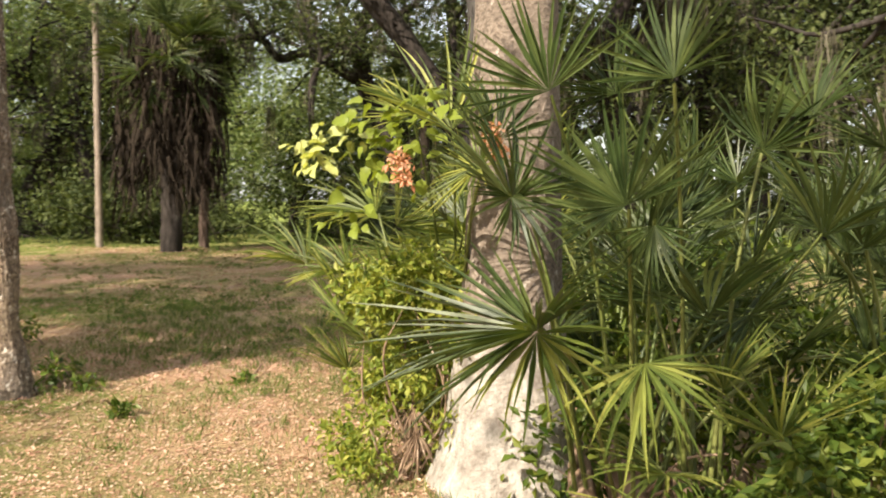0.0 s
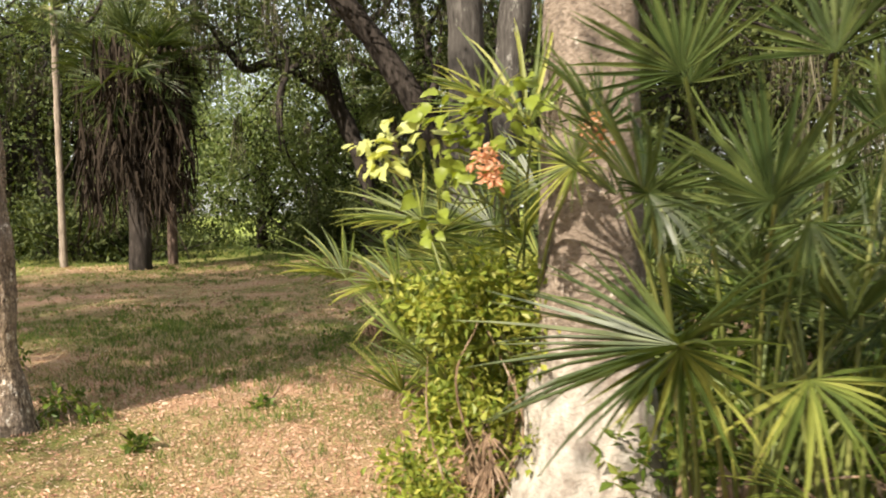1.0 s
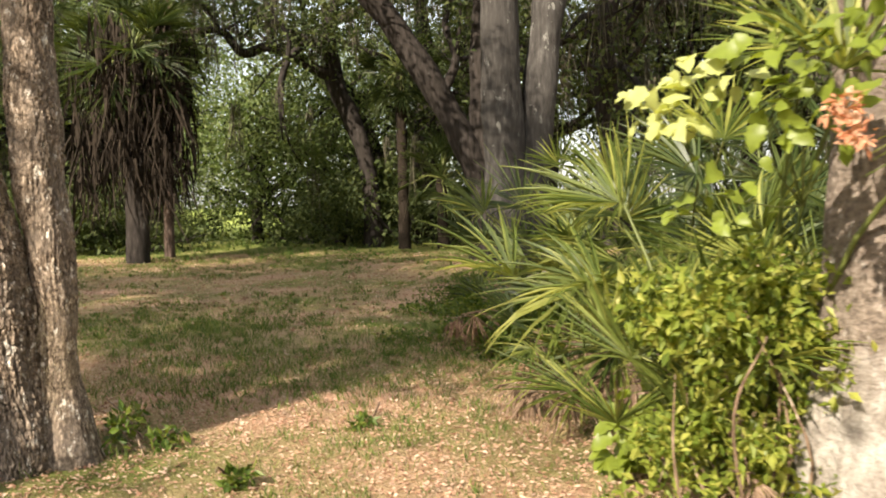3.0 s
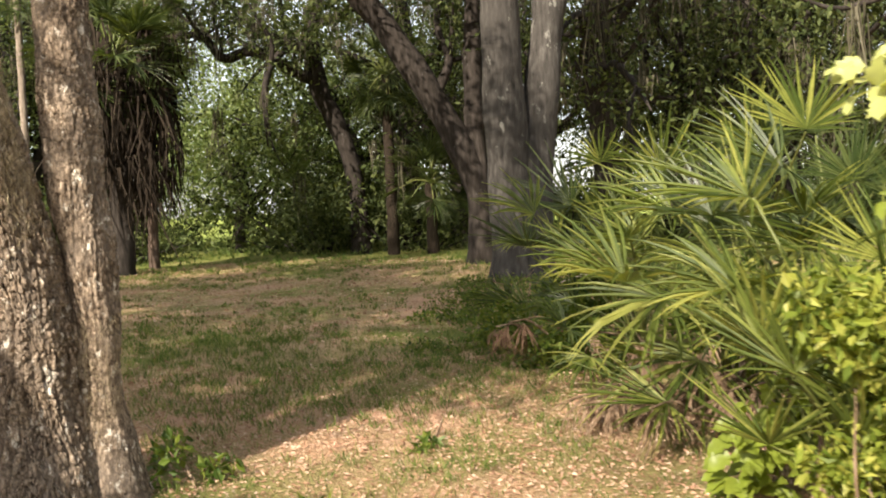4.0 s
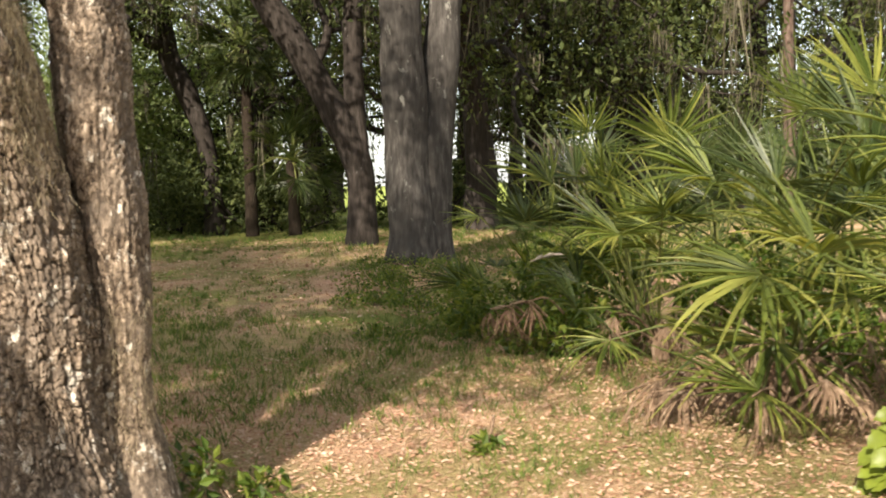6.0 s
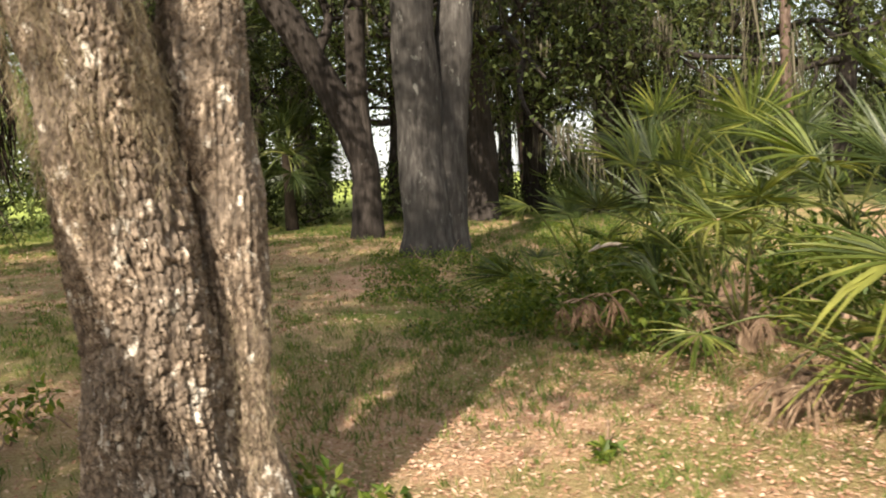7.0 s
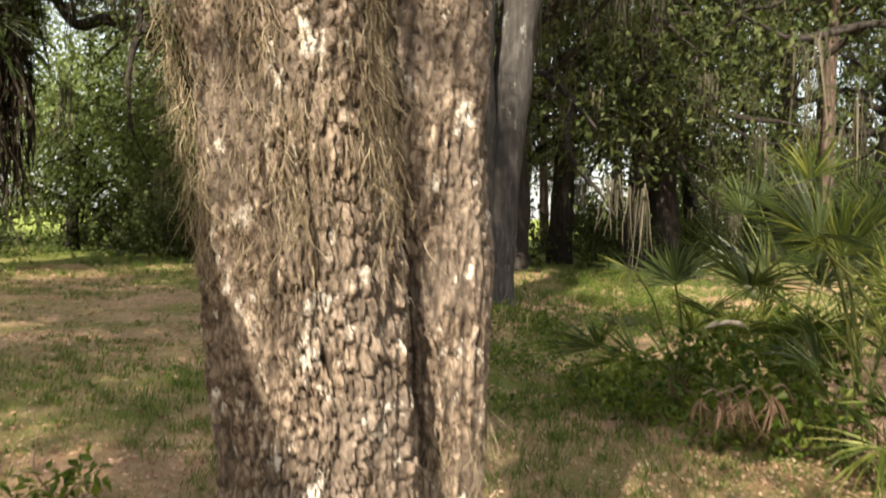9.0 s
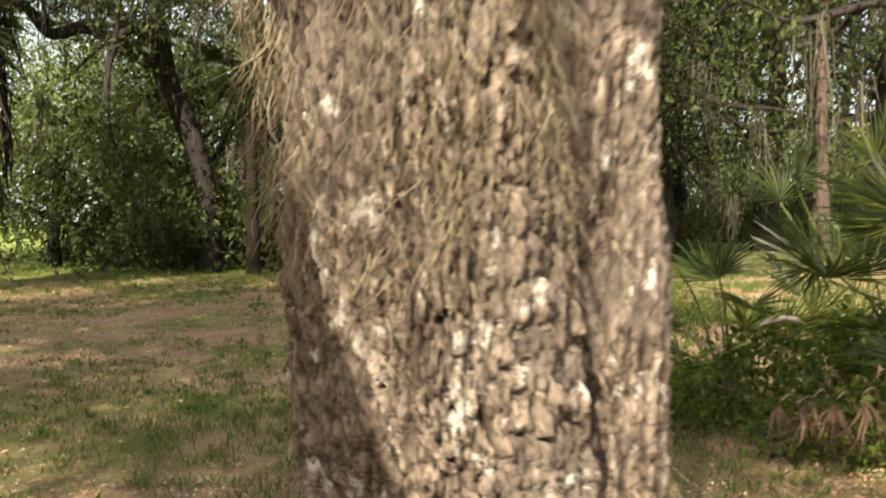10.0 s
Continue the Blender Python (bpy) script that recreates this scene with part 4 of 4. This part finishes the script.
for i in range(7):
    x, y = 0.0 + r_.normal() * 0.2, 6.6 + r_.normal() * 0.3
    a = r_.uniform(3.0, 5.4)
    dry_frond("pale dry palmetto frond lying at the thicket's edge", (x, y, 0.25 + 0.15 * r_.random()), (x + 0.3 * math.cos(a), y + 0.3 * math.sin(a), 0.08), (0.2 * r_.normal(), -0.5, 1), i)


# a pale dry leaf sheath caught in the thicket
sheath = tagged(part("leaf_sheath", mesh_of("leaf_sheath", *tube([(-0.05, 10.42, 0.68), (0.08, 10.38, 0.74), (0.22, 10.36, 0.73), (0.36, 10.4, 0.66)], [0.008, 0.02, 0.022, 0.006], 10, 16, 0.3, 5), M_SHEATH, True)), "pale dry palmetto leaf sheath caught among fans", "leaf sheath")


# ---- cabbage palms across the clearing ----
def cabbage_palm(x, y, height, radius, seed, label, trunk_r=0.18, skirt=120, fans=34, lean=(0, 0), mat=None):
    r = np.random.default_rng(seed)
    palm = tagged(new("cabbage_palm"), label, "palm", "cabbage palms")
    head = np.array([x + lean[0], y + lean[1], height])
    part("trunk", mesh_of("trunk", *tube([(x, y, -0.2), (x + lean[0] * 0.3, y + lean[1] * 0.3, height * 0.4), head], [trunk_r * 1.25, trunk_r, trunk_r], 12, 30, 0.1, seed), mat or M_SHADE_BARK, True), palm)
    for i in range(fans):
        a, el = r.uniform(0, 6.283), math.radians(r.uniform(-65, 80))
        w = np.array([math.cos(a) * math.cos(el), math.sin(a) * math.cos(el), math.sin(el)])
        hub = head + w * radius * r.uniform(0.4, 0.6)
        frond(palm, head, hub, hub + unit(w + [0, 0, -0.45]) * radius * r.uniform(0.45, 0.6), SHADE_BLADES[int(r.integers(6))], (-w[0] * w[2], -w[1] * w[2], 1.0), 0.02)
    if skirt:
        a = r.uniform(0, 6.283, skirt * 14)
        rr = np.sqrt(r.uniform(0.02, 0.9, skirt * 14)) * radius * 0.72
        tops = head + np.stack([np.cos(a) * rr, np.sin(a) * rr, r.uniform(-2.7, 0.6, len(a)) + 0.5 * np.sin(3 * a + 1) - rr * 0.15], 1)
        part("skirt", mesh_of("skirt", *strands(tops, r.uniform(0.2, 1.1, len(a)) * height * 0.24, 0.03, seed, 4, 0.2), M_SHADE_THATCH), palm, "hanging dead brown fronds", "stuff")
    return palm


cabbage_palm(-7.0, 24.3, 5.0, 2.1, 71, "cabbage palm with a shaggy skirt of dead fronds", 0.25, 130, 44)
cabbage_palm(-6.8, 26.7, 7.0, 1.3, 72, "slender cabbage palm with a bare pinkish trunk", 0.12, 0, 26, (0.2, 0.2), M_PINE)
cabbage_palm(-9.75, 26.7, 7.2, 1.3, 73, "slender cabbage palm with a bare trunk", 0.09, 0, 26, (0, 0), M_PALM)
# these two trunks take the shade-darkened thatch colour
cabbage_palm(-0.55, 29.0, 5.2, 1.6, 74, "cabbage palm among the dark oaks", 0.15, 0, 34, (0, 0), M_SHADE_THATCH)
cabbage_palm(0.55, 28.6, 2.1, 1.6, 75, "low cabbage palm among the dark oaks", 0.16, 0, 34, (0, 0), M_SHADE_THATCH)


def slender_tree(x, y, height, radius, lean, seed):
    r = np.random.default_rng(seed)
    stem = [(x, y, -0.2), (x + lean * 0.4, y, height * 0.35), (x + lean * 0.5 + r.normal() * 0.2, y, height * 0.7), (x + lean, y, height)]
    tree("slender_tree", "slender pale-trunked tree in the wood", [(stem, [radius * 1.3, radius, radius * 0.8, radius * 0.4], 10)], seed, crown_limbs(r, stem[3], 5, 2.2, 0.06, 0.5), 2500, 0.15, M_PALE, M_LIGHT_LEAF, 200, 0.8, 0.8, 0.8, "slender trees in the wood")


for i, (x, y, ln) in enumerate([(-15.6, 33.5, -0.6), (-14.6, 34.5, 0.7), (-16.6, 36.0, 0.3), (-13.0, 38.5, -0.4), (-18.5, 35.0, 0.5), (-10.4, 40.0, 0.3)]):
    slender_tree(x, y, 6.5, 0.12, ln, 180 + i)


# ---- pines beyond the thicket ----
def pine(x, y, height, radius, seed):
    r = np.random.default_rng(seed)
    stem = [(x, y, -0.2), (x + r.normal() * 0.1, y, height * 0.4), (x + r.normal() * 0.2, y, height)]
    lim = [((x, y, height * q), (math.cos(a), math.sin(a), 0.2), 2.2 * (1.1 - q) + 0.8, 0.05) for q, a in zip(np.linspace(0.55, 0.98, 12), np.arange(12) * 2.4)]
    tree("pine_tree", "slender pine with reddish bark", [(stem, [radius * 1.2, radius, radius * 0.6], 12)], seed, lim, 4000, 0.2, M_PINE, M_LEAF, 0, 0.6, 1, 0.6, "pines beyond the thicket")


for i, (x, y) in enumerate([(14.4, 26.0), (17.5, 30.0), (11.0, 37.0)]):
    pine(x, y, 13.0, 0.155, 120 + i)


# ---- shrubs, vines and weeds ----
def shrub(name, label, centres, radii, count, leaf, mat, seed, stems=10, category="shrub", base=None, flat=0.9, shell=0.35):
    r = np.random.default_rng(seed)
    top = tagged(new(name), label, category)
    centres = np.asarray(centres, float)
    foot = np.array(base if base is not None else (*centres[:, :2].mean(0), 0))
    foot[2] = float(ground_z(foot[0], foot[1])) - 0.03
    for i in range(stems):
        to = centres[i % len(centres)] + r.normal(size=3) * 0.1
        v, f = tube([foot + r.normal(size=3) * [0.1, 0.1, 0], (foot + to) / 2 + r.normal(size=3) * 0.08, to], [0.008, 0.006, 0.002], 6, 12, 0.1, i)
        part("stem", mesh_of("stem", v, f, M_STRAW, True), top)
    v, f = leaf_cloud(centres, radii, count, leaf, seed, flat, 0.3, shell)
    low = v[:, 2] < ground_z(v[:, 0], v[:, 1]) + 0.01
    v[low, 2] = ground_z(v[low, 0], v[low, 1]) + 0.01
    part("foliage", mesh_of("foliage", v, f, mat), top, "", "stuff")
    return top


r_ = np.random.default_rng(77)
CLUMPS = np.stack([r_.uniform(-0.45, 0.1, 34), r_.uniform(4.65, 5.05, 34), r_.uniform(0.1, 1.2, 34)], 1)
CLUMPS[:, 0] += 0.2 * (CLUMPS[:, 2] / 1.4) ** 2 + 0.06 * r_.normal(size=34)
shrub("shrub", "bushy green shrub against the pale trunk", CLUMPS, r_.uniform(0.1, 0.2, 34), 6500, 0.05, M_BUSH, 131, 20, shell=0.05)
def broad_leaf(seed):
    """A toothed heart-shaped leaf of length 1 along +y."""
    r = np.random.default_rng(seed)
    t = np.linspace(0, 1, 9)
    half = 0.42 * np.sin(np.pi * np.clip(t * 0.9 + 0.1, 0, 1)) ** 0.8 * (1 + 0.14 * np.cos(t * 25)) * (1 - 0.3 * t)
    half[-1] = 0.01
    curl = -0.25 * t ** 2 * r.uniform(0.3, 1.5)
    wave = 0.05 * np.sin(t * 9 + r.uniform(0, 6))
    mid = np.stack([0.04 * np.sin(t * 3), t, curl], 1)
    left = mid + np.stack([-half, -0.05 * half, half * 0.3 + wave], 1)
    right = mid + np.stack([half, -0.05 * half, half * 0.3 - wave], 1)
    v = np.stack([left, mid, right], 1).reshape(-1, 3)
    b = np.arange(8)[:, None] * 3
    return v, np.concatenate([b + [[0, 1, 4, 3]], b + [[1, 2, 5, 4]]])


def vine(label, centres, radii, count, size, mat, seed, cling, blossoms=()):
    """A vine whose single broad leaves stand on thin runners that cling to a place."""
    r = np.random.default_rng(seed)
    top = tagged(new("vine"), label, "vine")
    centres, radii = np.asarray(centres, float), np.asarray(radii, float)
    for i, to in enumerate(centres):
        v, f = tube([cling, (np.asarray(cling) + to) / 2 + r.normal(size=3) * 0.05, to], [0.004, 0.003, 0.002], 5, 10, 0.1, i)
        part("stem", mesh_of("stem", v, f, M_STALK, True), top)
    kinds = [mesh_of("leaf", *broad_leaf(seed + i), mat, True) for i in range(4)]
    for i in range(count):
        k = i % len(centres)
        d = unit(r.normal(size=3))
        p = centres[k] + d * radii[k] * r.uniform(0.3, 1.1)
        y = unit(d * [1, 1, 0.4] + [-0.3, -0.3, -0.25] + r.normal(size=3) * 0.4)
        z = np.array([-0.45, -0.5, 0.75]) + r.normal(size=3) * 0.35
        z = unit(z - y * (z @ y))
        x = np.cross(y, z)
        s = size * r.uniform(0.6, 1.25)
        ob = part("leaf", kinds[i % 4], top)
        ob.matrix_basis = Matrix([[x[q] * s, y[q] * s, z[q] * s, p[q]] for q in range(3)] + [[0, 0, 0, 1]])
    for place, n in blossoms:
        v, f = leaf_cloud([place, np.asarray(place) + [0.03, -0.02, -0.07]], [0.05, 0.045], n, 0.035, seed + 9, 0.9, 0.3, 0.3)
        part("blossom", mesh_of("blossom", v, f, M_FLOWER), top, "withered orange-pink blossom cluster", "stuff")


vine("climbing vine with pale yellow-green leaves", [(-0.65, 4.33, 1.72), (-0.53, 4.31, 1.78), (-0.39, 4.29, 1.8), (-0.59, 4.31, 1.67)], [0.08, 0.09, 0.08, 0.05], 46, 0.075, M_PALE_LEAF, 132, (-0.1, 4.85, 1.5))
vine("climbing vine with bright green leaves and withered blossoms", [(-0.3, 4.19, 1.85), (-0.15, 4.14, 1.8), (-0.2, 4.24, 1.65), (-0.45, 4.39, 1.45), (-0.35, 4.24, 1.7), (-0.05, 4.14, 1.9)], [0.14, 0.14, 0.15, 0.12, 0.14, 0.1], 90, 0.075, M_VINE, 133, (0.02, 4.75, 1.4), [((-0.19, 4.05, 1.67), 130), ((0.2, 3.95, 1.78), 120)])
vine("bright yellow-green broad-leaved vine in sun", [(-0.15, 5.95, 0.25), (0.0, 5.9, 0.38), (0.15, 6.0, 0.48), (-0.25, 6.0, 0.15), (0.22, 5.9, 0.55), (0.4, 6.1, 0.55), (-0.28, 5.95, 0.38), (-0.08, 5.95, 0.56)], [0.16, 0.16, 0.17, 0.12, 0.16, 0.18, 0.15, 0.16], 260, 0.1, M_VINE, 136, (0.2, 6.2, 0.08))
shrub("vine", "dense green vine at the thicket's foot", [(-0.45, 9.6, 0.25), (-0.3, 9.2, 0.35), (0.0, 9.8, 0.45), (-0.55, 10.4, 0.3), (0.1, 10.5, 0.5), (-0.1, 8.9, 0.3), (0.5, 10.0, 0.6)], [0.28, 0.28, 0.35, 0.3, 0.35, 0.25, 0.35], 3600, 0.07, M_SHRUB, 137, 10, "vine")
shrub("shrub", "dark green leafy undergrowth beside the palmetto", [(1.25, 3.1, 0.55), (1.45, 3.2, 0.7), (1.2, 3.3, 0.3), (1.6, 3.4, 0.5), (1.0, 3.5, 0.25), (1.75, 3.5, 0.8)], [0.2, 0.22, 0.22, 0.25, 0.2, 0.22], 2600, 0.07, M_SHRUB, 138, 10)
shrub("shrub", "tangled green undergrowth in the thicket", [(0.6, 4.4, 0.3), (1.0, 4.6, 0.5), (1.5, 4.3, 0.4), (1.9, 4.8, 0.6), (1.2, 5.2, 0.8), (2.3, 5.0, 0.6), (0.7, 5.2, 0.6), (1.7, 5.6, 1.0)], [0.35, 0.4, 0.35, 0.45, 0.45, 0.45, 0.4, 0.45], 5000, 0.075, M_SHRUB, 139, 14)
shrub("shrub", "tangled green undergrowth in the thicket", [(0.6, 7.4, 0.3), (0.9, 8.0, 0.5), (0.7, 8.8, 0.5), (1.2, 9.2, 0.6), (1.0, 6.8, 0.4), (1.6, 7.8, 0.7)], [0.4, 0.45, 0.4, 0.45, 0.4, 0.45], 4200, 0.075, M_SHRUB, 140, 12)
r_ = np.random.default_rng(79)
for i in range(16):
    x, y = (-1.1 + 0.9 * r_.random() + 0.16 * i, 10.9 + 0.72 * i) if i < 9 else (2.0 + 0.55 * (i - 9) + 0.6 * r_.random(), 14.5 + 1.25 * (i - 9))
    shrub("weed_patch", "low leafy green weeds in the half shade", [(x + 0.5 * r_.normal(), y + 0.4 * r_.normal(), 0.05 + 0.07 * r_.random() + float(ground_z(x, y))) for _ in range(6)], [0.34] * 6, 1000, 0.05, M_SHRUB, 141 + i, 6, "weeds", None, 0.32)
for i, (x, y, h) in enumerate([(-2.95, 6.9, 0.25), (-3.0, 7.3, 0.2), (-2.7, 7.0, 0.16), (-4.7, 7.5, 0.3), (-4.9, 8.0, 0.25), (-4.25, 8.8, 0.3), (-4.5, 8.5, 0.35), (-4.1, 9.2, 0.25), (-4.75, 9.0, 0.3), (-2.2, 6.3, 0.1), (-1.6, 7.3, 0.1)]):
    shrub("weed", "small leafy green weed on the litter", [(x, y, h * 0.7), (x + 0.06, y + 0.05, h)], [h * 0.5, h * 0.4], 60, 0.07, M_SHRUB, 150 + i, 4, "weed")


# ---- litter and grass ----
def scatter(n, seed, x0, x1, y0, y1, patch, cut, tuft=1):
    """Places on the ground in ragged patches that thin out towards the borders."""
    r = np.random.default_rng(seed)
    m = n // tuft
    p = np.stack([r.uniform(x0, x1, m), r.uniform(y0, y1, m), np.zeros(m)], 1)
    rim = np.minimum(np.minimum(p[:, 0] - x0, x1 - p[:, 0]) / (0.3 * (x1 - x0)), np.minimum(p[:, 1] - y0, y1 - p[:, 1]) / (0.3 * (y1 - y0)))
    p = p[waves(p, patch, seed, 3) + r.normal(size=m) * 0.5 - 1.6 * np.clip(1 - rim, 0, 1) ** 2 > cut]
    if tuft > 1:
        k = np.repeat(np.arange(len(p)), tuft)
        p = p[k] + r.normal(size=(len(k), 3)) * [0.035, 0.035, 0] * r.uniform(0.4, 2.2, len(p))[k][:, None]
    p[:, 2] = ground_z(p[:, 0], p[:, 1])
    return p, r


def litter(count, seed, box, small, large):
    p, r = scatter(count, seed, *box, 1.6, -0.9)
    n = len(p)
    a = r.uniform(0, 6.283, n)
    way = np.stack([np.cos(a), np.sin(a), r.normal(size=n) * 0.25], 1)
    up = np.array([0, 0, 1.0]) + r.normal(size=(n, 3)) * 0.45
    size = r.uniform(small, large, n)
    v, f = leaves(p + [0, 0, 0.012], way, up, size, size * r.uniform(0.35, 0.6, n), 0.3)
    tagged(part("leaf_litter", mesh_of("leaf_litter", v, f, M_LITTER)), "scattered dry orange-brown fallen leaves", "leaf litter", kind="stuff")


def grass(name, n, seed, box, patch, cut, h, w, label):
    p, r = scatter(n, seed, *box, patch, cut, 14)
    n = len(p)
    way = np.array([0, 0, 1.0]) + r.normal(size=(n, 3)) * [0.45, 0.45, 0.1]
    up = r.normal(size=(n, 3)) + [0, 0, 0.01]
    size = r.uniform(0.4, 1.3, n) * h
    v, f = leaves(p - [0, 0, 0.005], way, up, size, w, 0.2)
    tagged(part(name, mesh_of(name, v, f, M_GRASS)), label, "grass", kind="stuff")


litter(110000, 9, (-5.5, 1.8, 2.2, 11.0), 0.012, 0.036)
litter(40000, 10, (-12.0, 7.0, 9.5, 28.0), 0.025, 0.07)
grass("grass", 50000, 12, (-8.5, 2.0, 2.0, 15.0), 2.2, 0.1, 0.085, 0.006, "thin short grass tufts in the litter")
grass("grass", 34000, 15, (-4.2, 1.8, 7.4, 13.4), 1.6, -0.15, 0.085, 0.007, "lank green grass beside the thicket")
grass("grass", 38000, 16, (-9.5, -1.6, 6.6, 16.0), 1.3, -0.05, 0.07, 0.008, "green grass beyond the oak")
grass("grass", 60000, 13, (-14.0, 8.0, 10.0, 30.0), 1.0, 0.0, 0.08, 0.012, "thin grass in the far clearing")
grass("grass", 40000, 14, (-26.0, 18.0, 23.0, 46.0), 0.5, -0.3, 0.16, 0.02, "bright green grass along the wood's edge")
grass("grass", 40000, 17, (-0.5, 11.0, 10.0, 28.0), 0.8, -0.4, 0.14, 0.012, "green grass in front of the wood")
grass("grass", 12000, 18, (-2.6, 0.6, 3.0, 8.4), 1.8, 0.0, 0.075, 0.005, "sparse yellow-green grass tufts beside the shrub")
